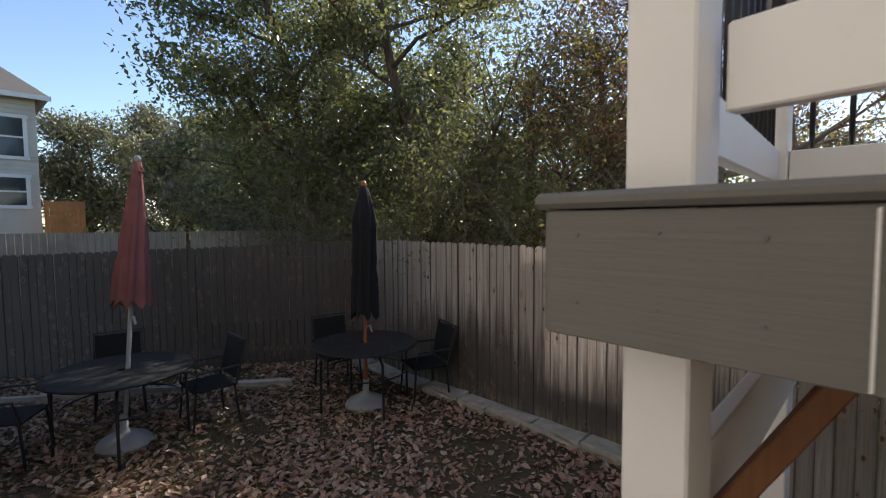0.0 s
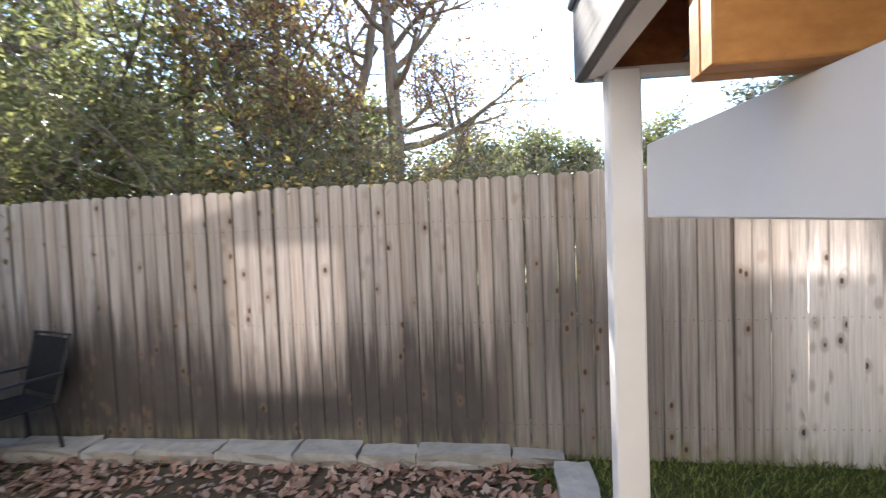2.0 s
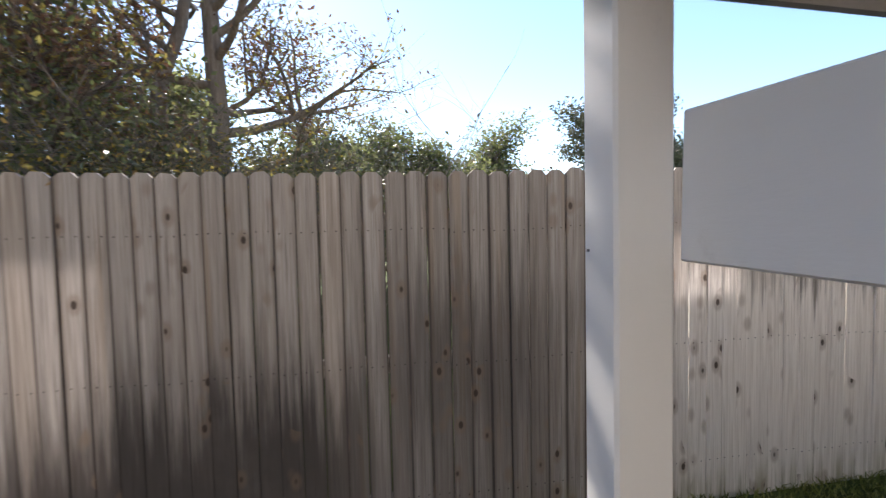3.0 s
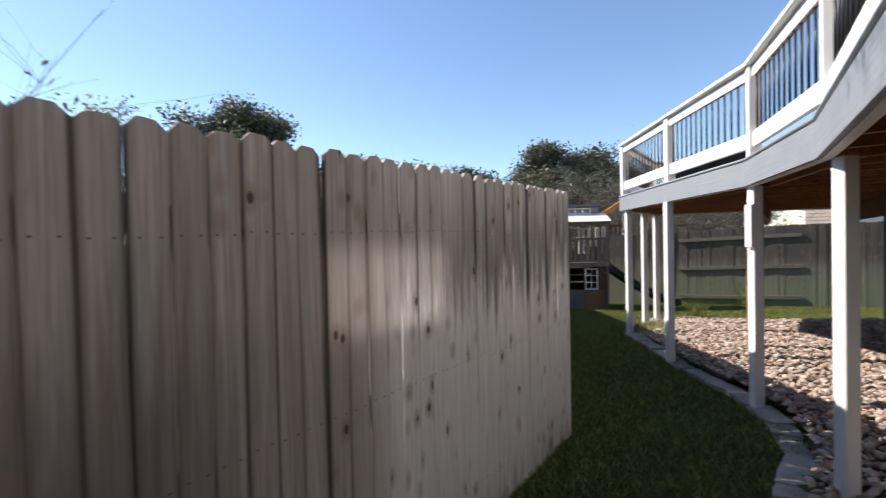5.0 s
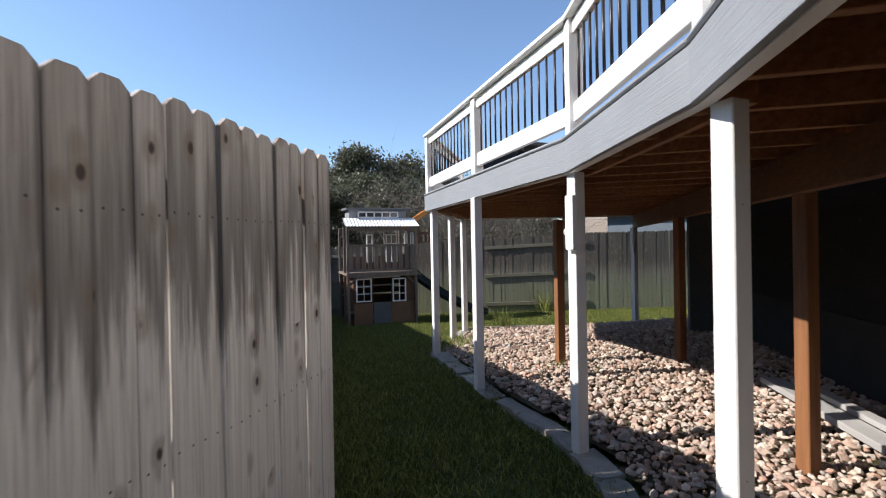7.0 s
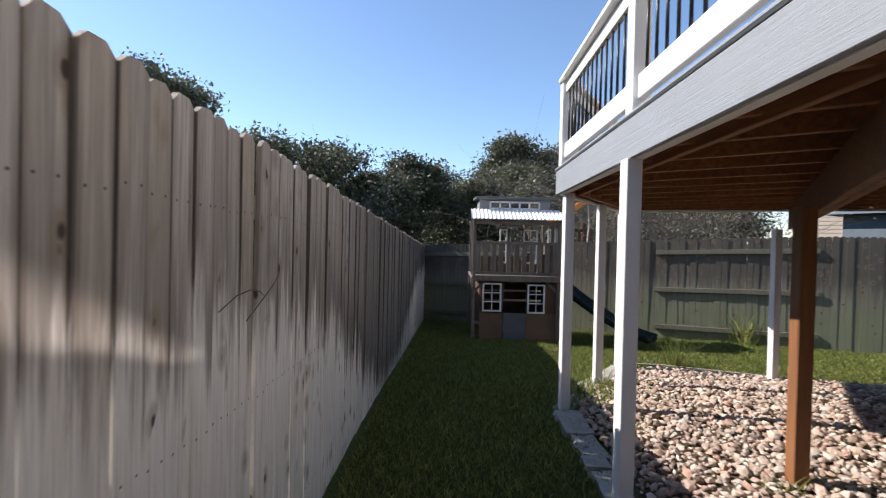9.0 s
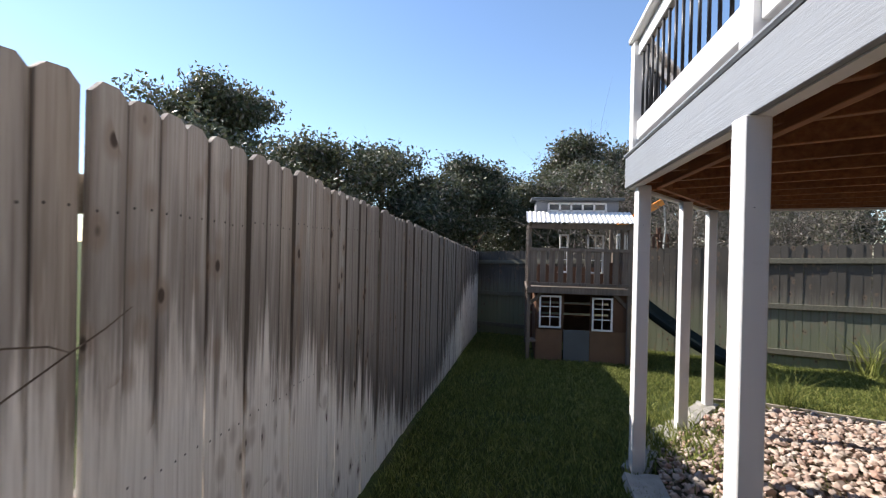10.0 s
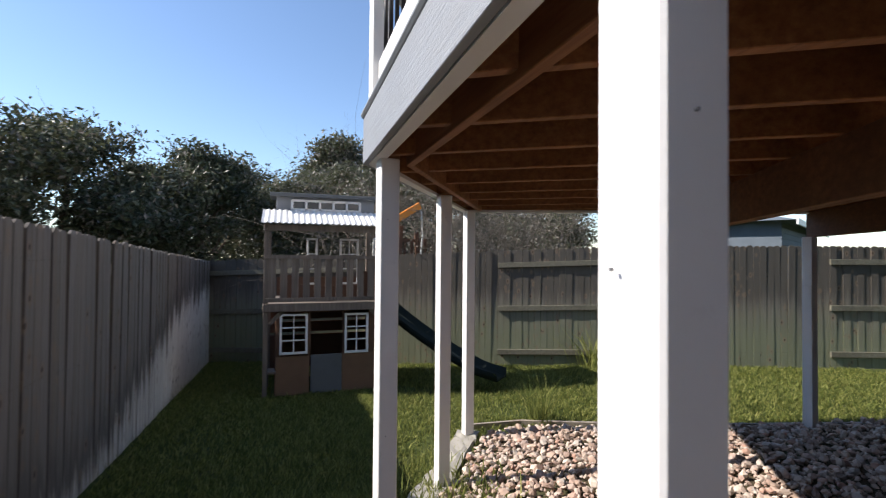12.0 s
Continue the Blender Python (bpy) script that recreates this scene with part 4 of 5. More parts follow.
weed("weed_clump", 8.80, -0.30, 420, 0.15, 0.22, 0.008, "leafy green weeds by the white post", seed=31)
weed("weed_clump", 9.25, -0.60, 360, 0.12, 0.22, 0.007, "low green weeds at the rock bed edge", seed=32)
weed("weed_clump", 7.9, -0.3, 90, 0.14, 0.10, 0.006, "low green weeds between stones", seed=33)
weed("tuft_of_grass", 10.55, -1.95, 130, 0.40, 0.07, 0.004, "tall spiky grass tuft by the timber edging", seed=34)
weed("weed_stalk", 12.85, -4.25, 60, 0.62, 0.09, 0.009, "tall pale weed stalk against the far fence", seed=35)
weed("weed_clump", 6.6, -0.9, 60, 0.12, 0.12, 0.005, "small green weeds among the stones", seed=36)
weed("weed_clump", 6.95, -0.82, 70, 0.16, 0.06, 0.007, "small green weeds at the foot of the brown post", seed=38)
weed("weed_clump", 6.05, -0.45, 80, 0.11, 0.12, 0.007, "low green weeds between the stones", seed=39)
weed("weed_clump", 5.9, -1.35, 110, 0.12, 0.16, 0.007, "low green weeds between the stones", seed=40)
weed("weed_clump", 7.6, -1.9, 90, 0.10, 0.2, 0.006, "small green weeds among the stones", seed=41)
weed("weed_clump", 8.4, -1.2, 60, 0.12, 0.14, 0.005, "small green weeds among the stones", seed=37)


# ---- playhouse ----
M_PLAYWOOD = lumber("playhouse_wood", (0.25, 0.20, 0.16), (0.125, 0.098, 0.078), 2)
M_PLAYBROWN = painted("playhouse_brown_panel", (0.125, 0.062, 0.036), 0.6, 0.2)
M_PLAYTAN = painted("playhouse_tan_panel", (0.20, 0.115, 0.068), 0.6, 0.2)
M_PLAYGREY = painted("playhouse_grey_panel", (0.25, 0.26, 0.28), 0.55, 0.15)
M_PLAYDARK = painted("playhouse_roof_panel", (0.12, 0.13, 0.135), 0.6, 0.15)
M_ORANGE = painted("orange_plastic", (0.75, 0.26, 0.03), 0.4, 0.1)
M_SLIDE = painted("dark_green_plastic", (0.02, 0.027, 0.024), 0.85, 0.1, spec=0.08)
M_ROPE = painted("white_rope", (0.6, 0.58, 0.52), 0.8, 0.1)


def play_window(parent, x, y0, y1, z0, z1, cols=2, rows=3):
    """A white toy window frame with bars, facing -x."""
    bm = B()
    t = 0.028
    for a, b in (((y0, z0), (y1, z0)), ((y0, z1), (y1, z1))):
        between(bm, (x, a[0], a[1]), (x, b[0], b[1]), 0.03, t, 0.002)
    for y in (y0, y1):
        between(bm, (x, y, z0 - t / 2), (x, y, z1 + t / 2), 0.03, t, 0.002, up=Vector((0, 1, 0)))
    for i in range(1, cols):
        y = y0 + (y1 - y0) * i / cols
        between(bm, (x, y, z0), (x, y, z1), 0.02, 0.014, up=Vector((0, 1, 0)))
    for i in range(1, rows):
        z = z0 + (z1 - z0) * i / rows
        between(bm, (x, y0, z), (x, y1, z), 0.02, 0.014)
    return part("window_frame", bm, M_WHITE, parent, "white toy window frame with bars")


def build_playhouse():
    X, YL, YR, D = 12.62, 0.66, -0.84, 1.45
    g = -0.24
    ob = thing("playhouse", (X + D / 2, (YL + YR) / 2, g), "two-storey wooden playhouse with balcony and white windows", "playhouse")
    for x in (X, X + 0.55, X + D):
        for y in (YL, YR):
            bm = B()
            block(bm, (x, y, (g + 1.92) / 2), (0.055, 0.055, 1.92 - g), None, 0.003)
            part("corner_post", bm, M_PLAYWOOD, ob)
    bm = B()
    block(bm, (X + D / 2, (YL + YR) / 2, 0.875), (D + 0.08, YL - YR + 0.08, 0.05), None, 0.004)
    part("balcony_floor", bm, M_PLAYWOOD, ob)
    bm = B()
    between(bm, (X - 0.035, YL + 0.03, 0.87), (X - 0.035, YR - 0.03, 0.87), 0.03, 0.10, 0.003)
    part("floor_beam", bm, M_PLAYWOOD, ob)
    for z, h in ((1.50, 0.05), (0.965, 0.05)):
        bm = B()
        between(bm, (X - 0.03, YL, z), (X - 0.03, YR, z), 0.03, h, 0.002)
        part("balcony_rail", bm, M_PLAYWOOD, ob)
        bm = B()
        between(bm, (X, YR - 0.02, z), (X + D, YR - 0.02, z), 0.03, h, 0.002)
        part("balcony_rail", bm, M_PLAYWOOD, ob)
    n = 11
    bm = B()
    block(bm, (0, 0, 0), (0.02, 0.085, 0.53), None, 0.002)
    slat = finish(bm, M_PLAYWOOD)
    for i in range(n):
        p = new("balcony_slat", slat)
        p.parent = ob
        p.location = Vector((X - 0.012, YL - 0.07 - (YL - YR - 0.14) * i / (n - 1), 1.235)) - PLACE[ob]
    for i in range(7):
        p = new("balcony_slat", slat)
        p.parent = ob
        p.rotation_euler = (0, 0, math.pi / 2)
        p.location = Vector((X + 0.12 + i * 0.2, YR - 0.005, 1.235)) - PLACE[ob]
    # lower front: tan panels, windows, half door, dark opening
    xf = X + 0.05
    for y0, y1 in ((0.54, 0.13), (-0.28, YR)):
        bm = B()
        between(bm, (xf, y0, (g + 0.25) / 2 + 0.0), (xf, y1, (g + 0.25) / 2 + 0.0), 0.02, 0.25 - g, 0.003)
        part("front_panel", bm, M_PLAYTAN, ob, "tan lower wall panel")
    for y0, y1 in ((0.54, 0.50), (0.155, 0.12), (-0.28, -0.315), (-0.62, YR)):
        bm = B()
        between(bm, (xf, y0, 0.545), (xf, y1, 0.545), 0.02, 0.59, 0.003)
        part("front_panel", bm, M_PLAYBROWN, ob, "brown upper wall panel")
    play_window(ob, xf - 0.025, 0.48, 0.17, 0.29, 0.77)
    play_window(ob, xf - 0.025, -0.32, -0.60, 0.27, 0.76)
    bm = B()
    between(bm, (xf - 0.01, 0.115, 0.01), (xf - 0.01, -0.275, 0.01), 0.02, 0.49, 0.004)
    door = part("half_door", bm, M_PLAYDARK, ob, "grey plastic half door")
    for z in (0.42, 0.62, 0.80):
        bm = B()
        between(bm, (X + D, YL, z), (X + D, YR, z), 0.02, 0.16, 0.003)
        part("back_slat", bm, M_PLAYBROWN, ob)
    bm = B()
    between(bm, (X + D, YL, 0.05), (X + D, YR, 0.05), 0.02, 0.5, 0.003)
    part("back_panel", bm, M_PLAYBROWN, ob)
    for y in (0.54, YR):
        bm = B()
        between(bm, (X + 0.08, y, 0.30), (X + D, y, 0.30), 0.02, 1.05, 0.003)
        part("side_panel", bm, M_PLAYBROWN, ob)
    # upper cabin, set back
    xc = X + 0.62
    for y0, y1, zt in ((0.5, 0.30, 1.25), (0.29, 0.02, 1.12), (0.01, -0.30, 1.10), (-0.31, -0.56, 1.10), (-0.57, YR, 1.30)):
        bm = B()
        between(bm, (xc, y0, (0.91 + zt) / 2), (xc, y1, (0.91 + zt) / 2), 0.025, zt - 0.91, 0.003)
        part("cabin_board", bm, M_PLAYBROWN, ob, "red-brown cabin wall board")
    play_window(ob, xc - 0.02, -0.31, -0.55, 1.13, 1.75)
    play_window(ob, xc - 0.02, 0.14, 0.02, 1.13, 1.75, 1, 3)
    bm = B()
    block(bm, (X + D, -0.1, 1.05), (0.02, 1.3, 0.28))
    part("cabin_back", bm, M_PLAYBROWN, ob)
    for x0, x1 in ((X + 0.1, X + 0.52), (X + 0.62, X + 1.1)):
        bm = B()
        y = YR - 0.035
        for z in (1.12, 1.45, 1.78):
            between(bm, (x0, y, z), (x1, y, z), 0.02, 0.035)
        for x in (x0, (x0 + x1) / 2, x1):
            between(bm, (x, y, 1.12), (x, y, 1.78), 0.02, 0.03, up=Vector((0, 1, 0)))
        part("side_window", bm, M_WHITE, ob, "white side window frame")
    # roof: corrugated white awning, clerestory with five dark lights, dark cap
    bm = B()
    cols = 92
    top, low = [], []
    for i in range(cols + 1):
        y = YL + 0.06 - (YL - YR + 0.12) * i / cols
        dz = 0.008 * math.cos(i * math.pi / 2)
        for lst, off in ((top, 0.006), (low, -0.004)):
            lst.append((bm.verts.new((X - 0.14, y, 1.915 + dz + off)), bm.verts.new((X + 0.36, y, 2.115 + dz + off))))
    for lst in (top, low):
        for p, q in zip(lst, lst[1:]):
            bm.faces.new((p[0], q[0], q[1], p[1]))
    for e in (0, 1):
        for i in range(cols):
            bm.faces.new((top[i][e], top[i + 1][e], low[i + 1][e], low[i][e]))
    part("awning", bm, M_WHITE, ob, "white corrugated awning roof")
    bm = B()
    between(bm, (X - 0.05, YL + 0.03, 1.86), (X - 0.05, YR - 0.03, 1.86), 0.03, 0.075, 0.003)
    part("eave_board", bm, M_PLAYWOOD, ob)
    for y in (YL, YR):
        bm = B()
        between(bm, (X - 0.08, y, 1.885), (X + 0.4, y, 2.06), 0.03, 0.06)
        part("rafter", bm, M_PLAYWOOD, ob)
    bm = B()
    block(bm, (X + 0.78, -0.09, 2.19), (0.76, 1.30, 0.26), None, 0.004)
    part("clerestory", bm, M_PLAYGREY, ob, "grey clerestory wall")
    bm = B()
    xk = X + 0.385
    between(bm, (xk, 0.36, 2.255), (xk, -0.54, 2.255), 0.02, 0.03)
    between(bm, (xk, 0.36, 2.135), (xk, -0.54, 2.135), 0.02, 0.03)
    for i in range(6):
        y = 0.36 - 0.9 * i / 5
        between(bm, (xk, y, 2.13), (xk, y, 2.26), 0.02, 0.03, up=Vector((0, 1, 0)))
    part("clerestory_frame", bm, M_WHITE, ob, "white frame of five small windows")
    for i in range(5):
        bm = B()
        y = 0.36 - 0.9 * (i + 0.5) / 5
        block(bm, (xk + 0.006, y, 2.195), (0.01, 0.15, 0.095))
        part("clerestory_pane", bm, M_GLASS, ob, "dark small window pane")
    bm = B()
    block(bm, (X + 0.78, -0.09, 2.345), (0.94, 1.46, 0.05), Matrix.Rotation(-0.05, 3, 'Y'), 0.006)
    part("top_roof", bm, M_PLAYDARK, ob, "dark flat top roof")
    # a low step beside the lower storey
    bm = B()
    block(bm, (X + 0.12, YL - 0.05, 0.06), (0.22, 0.16, 0.03), None, 0.003)
    part("step", bm, M_PLAYWOOD, ob, "small wooden step")
    for y in (YL, YR):
        bm = B()
        between(bm, (X + 0.02, y, 0.62), (X + 0.02, y - math.copysign(0.22, y), 0.84), 0.03, 0.05, 0.002)
        part("knee_brace", bm, M_PLAYWOOD, ob)


def build_slide():
    ob = thing("slide", (12.0, -2.2, lawn_z(12)), "dark green plastic slide leaning from the playhouse", "slide")
    a, b = Vector((13.40, -0.93, 0.86)), Vector((12.0, -2.25, -0.12))
    side = (b - a).cross(Vector((0, 0, 1))).normalized()
    bm = B()
    rows = []
    for i in range(13):
        s = i / 12
        p = a.lerp(b, s)
        p.z = a.z + (b.z - a.z) * (s ** 0.85) - 0.05 * math.sin(math.pi * s) + (0.06 * max(0, s - 0.85) / 0.15)
        ring = []
        for u, v in ((-0.2, 0.10), (-0.175, 0.10), (-0.14, 0.02), (0.14, 0.02), (0.175, 0.10), (0.2, 0.10), (0.16, -0.015), (-0.16, -0.015)):
            ring.append(bm.verts.new(p + side * u + Vector((0, 0, v))))
        rows.append(ring)
    for p, q in zip(rows, rows[1:]):
        for k in range(8):
            bm.faces.new((p[k], p[(k + 1) % 8], q[(k + 1) % 8], q[k]))
    bm.faces.new(rows[0])
    bm.faces.new(rows[-1])
    part("trough", bm, M_SLIDE, ob, "dark green slide trough", True)


def build_swing_frame():
    def out(x, y, z):
        return (6.4 + (x - 6.4) * 1.2, 0.5 + (y - 0.5) * 1.2, 1.5 + (z - 1.5) * 1.2)

    ob = thing("swing_set", out(14.35, -1.55, -0.3), "reddish wooden swing set with orange beam beyond the far fence", "swing set")
    for p, q in (((14.2, -1.35, -0.4), (14.3, -1.45, 2.05)), ((14.5, -1.9, -0.4), (14.4, -1.75, 1.95))):
        bm = B()
        between(bm, out(*p), out(*q), 0.08, 0.08, 0.004, up=Vector((0, 1, 0)))
        part("leg", bm, M_PLAYBROWN, ob)
    for z in (1.28, 1.52, 1.80):
        bm = B()
        between(bm, out(14.25, -1.35, z), out(14.45, -1.95, z), 0.04, 0.07, 0.003)
        part("crossbar", bm, M_PLAYBROWN, ob)
    for i in range(5):
        bm = B()
        y = -1.40 - i * 0.12
        between(bm, out(14.3, y, 1.25), out(14.3, y, 1.83), 0.035, 0.055, 0.002, up=Vector((0, 1, 0)))
        part("baluster", bm, M_PLAYBROWN, ob)
    bm = B()
    between(bm, out(13.9, -0.95, 1.92), out(14.2, -1.75, 2.40), 0.06, 0.14, 0.006)
    part("orange_beam", bm, M_ORANGE, ob, "bright orange sloping beam")
    bm = B()
    tube(bm, [out(14.1, -1.75, 2.3), out(14.12, -1.78, 1.9), out(14.05, -1.72, 1.4), out(14.1, -1.8, 1.0)], 0.018, 6)
    part("rope", bm, M_ROPE, ob, "pale hanging rope")


build_playhouse()
build_slide()
build_swing_frame()

# ---- tables and umbrellas in the leaf bed ----
M_RED = painted("faded_red_canvas", (0.25, 0.095, 0.09), 0.9, 0.3)
M_BLACKCLOTH = painted("black_canvas", (0.012, 0.012, 0.014), 0.9, 0.2)
M_ORANGEWOOD = lumber("orange_pole_wood", (0.5, 0.17, 0.05), (0.34, 0.10, 0.03), 2, 0.4)
M_GREYMETAL = painted("grey_metal", (0.35, 0.36, 0.36), 0.4, 0.2)
M_TABLETOP = painted("dark_table_metal", (0.02, 0.02, 0.02), 0.7, 0.2, spec=0.12)


def build_umbrella(name, base, lean, z_top, z_cloth, cloth, pole, label, radius, flare, seed, swell=1.6):
    x, y = base
    ob = thing(name, (x, y, 0.0), label, "umbrella")
    foot = Vector((x, y, 0.0))
    top = foot + Vector((lean[0], lean[1], z_top))
    bm = B()
    lathe(bm, foot, [(0.24, 0.0), (0.24, 0.03), (0.2, 0.075), (0.09, 0.13), (0.035, 0.16), (0.035, 0.30)], 24)
    part("base", bm, M_GREYMETAL, ob, "grey domed umbrella base", True)
    bm = B()
    tube(bm, [foot + Vector((0, 0, 0.1)), top], 0.02, 10)
    part("pole", bm, pole, ob)
    r = random.Random(seed)
    bm = B()
    sides = 32
    rings = []
    low = foot.lerp(top, z_cloth / z_top)
    for i in range(15):
        s = i / 14
        c = top.lerp(low, s)
        rad = radius * (0.34 + 0.66 * min(1, s * swell)) * (1 + flare * max(0, s - 0.45))
        if 0.62 < s < 0.70:
            rad *= 0.88
        ring = []
        for k in range(sides):
            a = 2 * math.pi * k / sides
            fold = 1 + 0.22 * math.sin(8 * a + 2.0 * s) * min(1, s * 3) + 0.08 * noise.noise(Vector((math.cos(a) * 2, math.sin(a) * 2, s * 5 + seed)))
            ring.append(bm.verts.new(c + Vector((math.cos(a) * rad * fold, math.sin(a) * rad * fold, (0.05 * math.sin(8 * a) if i == 14 else 0)))))
        rings.append(ring)
    for p, q in zip(rings, rings[1:]):
        for k in range(sides):
            bm.faces.new((p[k], p[(k + 1) % sides], q[(k + 1) % sides], q[k]))
    bm.faces.new(rings[0])
    canopy = part("canopy", bm, cloth, ob, "folded canopy hanging in pleats", True)
    bm = B()
    for k in range(8):
        a = 2 * math.pi * k / 8
        p = top + Vector((math.cos(a) * radius * 0.42, math.sin(a) * radius * 0.42, -0.10))
        between(bm, top + Vector((0, 0, 0.02)), p, 0.05, 0.012)
    part("top_vent", bm, cloth, canopy, "frilled top vent")
    bm = B()
    lathe(bm, top, [(0.012, -0.02), (0.03, 0.01), (0.032, 0.035), (0.018, 0.06)], 12)
    part("finial", bm, pole, ob, "", True)
    bm = B()
    q = foot.lerp(top, (z_cloth - 0.14) / z_top)
    tube(bm, [q + Vector((0.02, 0, 0)), q + Vector((0.07, -0.03, 0.02)), q + Vector((0.10, -0.04, -0.05))], 0.012, 6)
    part("crank", bm, M_GREYMETAL, ob, "pale crank handle")
    return ob


build_umbrella("patio_umbrella", (-4.02, 3.42), (0.09, 0.20), 2.72, 1.36, M_RED, M_GREYMETAL, "closed faded red patio umbrella standing in a table", 0.105, 0.7, 1)
build_umbrella("patio_umbrella", (-2.17, 4.89), (0.02, 0.0), 2.52, 1.06, M_BLACKCLOTH, M_ORANGEWOOD, "closed black patio umbrella on an orange wooden pole", 0.125, 0.25, 2, 4.0)


def build_table(x, y, radius, label, mat):
    ob = thing("patio_table", (x, y, 0), label, "table", "patio tables")
    bm = B()
    sides = 36
    prof = [(0.04, 0.715), (radius - 0.02, 0.715), (radius, 0.722), (radius, 0.735), (radius - 0.02, 0.742), (0.04, 0.735)]
    rings = []
    for r, h in prof:
        rings.append([bm.verts.new((x + r * math.cos(2 * math.pi * k / sides), y + r * math.sin(2 * math.pi * k / sides), h)) for k in range(sides)])
    for i in range(len(prof)):
        p, q = rings[i], rings[(i + 1) % len(prof)]
        for k in range(sides):
            bm.faces.new((p[k], p[(k + 1) % sides], q[(k + 1) % sides], q[k]))
    part("tabletop", bm, mat, ob)
    for k in range(4):
        a = math.pi / 4 + k * math.pi / 2
        bm = B()
        r = radius * 0.86
        tube(bm, [(x + r * 0.7 * math.cos(a), y + r * 0.7 * math.sin(a), 0.71), (x + r * math.cos(a), y + r * math.sin(a), 0.60), (x + r * 1.02 * math.cos(a), y + r * 1.02 * math.sin(a), 0.0)], 0.014, 8)
        part("leg", bm, M_BLACKMETAL, ob)
    bm = B()
    tube(bm, [(x + radius * 0.8 * math.cos(2 * math.pi * k / 24), y + radius * 0.8 * math.sin(2 * math.pi * k / 24), 0.42) for k in range(25)], 0.009, 6)
    part("ring_brace", bm, M_BLACKMETAL, ob)


build_table(-4.02, 3.42, 0.62, "round dark metal patio table with scuffed top", M_TABLETOP)
build_table(-2.17, 4.89, 0.60, "round black patio table under a closed umbrella", M_BLACKMETAL)


def patio_chair():
    ob = thing("patio_chair", (0, 0, 0), "dark metal patio chair with woven back drawn to the table", "chair", "patio chairs")
    bm = B()
    block(bm, (0, 0, 0.42), (0.46, 0.44, 0.02), None, 0.008)
    part("seat", bm, M_TABLETOP, ob)
    bm = B()
    block(bm, (0, -0.26, 0.66), (0.43, 0.012, 0.40), Matrix.Rotation(0.19, 3, 'X'), 0.004)
    part("backrest", bm, M_TABLETOP, ob)
    bm = B()
    tube(bm, [(-0.23, -0.20, 0.42), (-0.23, -0.31, 0.88), (0.23, -0.31, 0.88), (0.23, -0.20, 0.42)], 0.013, 6)
    part("back_frame", bm, M_BLACKMETAL, ob)
    for sx in (-1, 1):
        for sy in (-1, 1):
            bm = B()
            tube(bm, [(0.21 * sx, 0.19 * sy, 0.42), (0.23 * sx, 0.23 * sy, 0.0)], 0.013, 6)
            part("leg", bm, M_BLACKMETAL, ob)
        bm = B()
        tube(bm, [(0.24 * sx, -0.24, 0.62), (0.26 * sx, 0.18, 0.62), (0.23 * sx, 0.21, 0.42)], 0.012, 6)
        part("arm", bm, M_BLACKMETAL, ob)
    return ob


chair = patio_chair()
seats = [(-4.72, 3.98, -130), (-4.72, 2.90, -60), (-3.60, 4.05, 150), (-2.78, 5.38, -130), (-1.58, 5.28, 130)]
for k, (x, y, a) in enumerate(seats):
    m = Matrix.Translation((x, y, 0)) @ Matrix.Rotation(radians(a), 4, 'Z')
    if k == 0:
        first = m
    else:
        copy_thing(chair, m)
chair.matrix_basis = first

# ---- things on the deck ----
bm = B()
block(bm, (7.75, -0.85, DECK_TOP + 0.24), (1.25, 0.6, 0.42), None, 0.05)
solid("covered_grill", bm, M_BLACKCLOTH, "black cloth-covered grill standing on the deck", "grill")
bm = B()
block(bm, (6.1, -1.3, DECK_TOP + 0.22), (1.5, 0.75, 0.36), Matrix.Rotation(-0.5, 3, 'Z'), 0.06)
block(bm, (6.25, -1.62, DECK_TOP + 0.42), (1.5, 0.2, 0.5), Matrix.Rotation(-0.5, 3, 'Z'), 0.06)
M_BEIGE = painted("beige_cushion", (0.5, 0.42, 0.33), 0.9, 0.2)
solid("outdoor_sofa", bm, M_BEIGE, "beige cushioned outdoor sofa on the deck", "sofa")


M_HOLESHADE = painted("opening_shade_black", (0.006, 0.006, 0.006), 0.9, 0.1)
box = thing("metal_cart", (1.45, 1.35, DECK_TOP), "grey metal cart with a flat black disc painted as the dark of a round opening on the deck", "cart")
bm = B()
block(bm, (1.45, 1.35, DECK_TOP + 0.26), (0.5, 0.36, 0.32), Matrix.Rotation(-0.57, 3, 'Z'), 0.015)
part("body", bm, M_GREYMETAL, box)
bm = B()
# no real hole: a flat disc whose black stands for the shade inside
hole = Vector((1.45, 1.35, DECK_TOP + 0.27)) - DN * 0.182 - DU * 0.08
tube(bm, [hole + DN * 0.004, hole - DN * 0.004], 0.03, 20)
part("opening", bm, M_HOLESHADE, box, "flat black disc painted as the dark of a round opening")
for su in (-1, 1):
    for sn in (-1, 1):
        bm = B()
        p = Vector((1.45, 1.35, DECK_TOP)) + DU * 0.2 * su + DN * 0.13 * sn
        tube(bm, [p, p + Vector((0, 0, 0.12))], 0.015, 8)
        part("leg", bm, M_GREYMETAL, box)


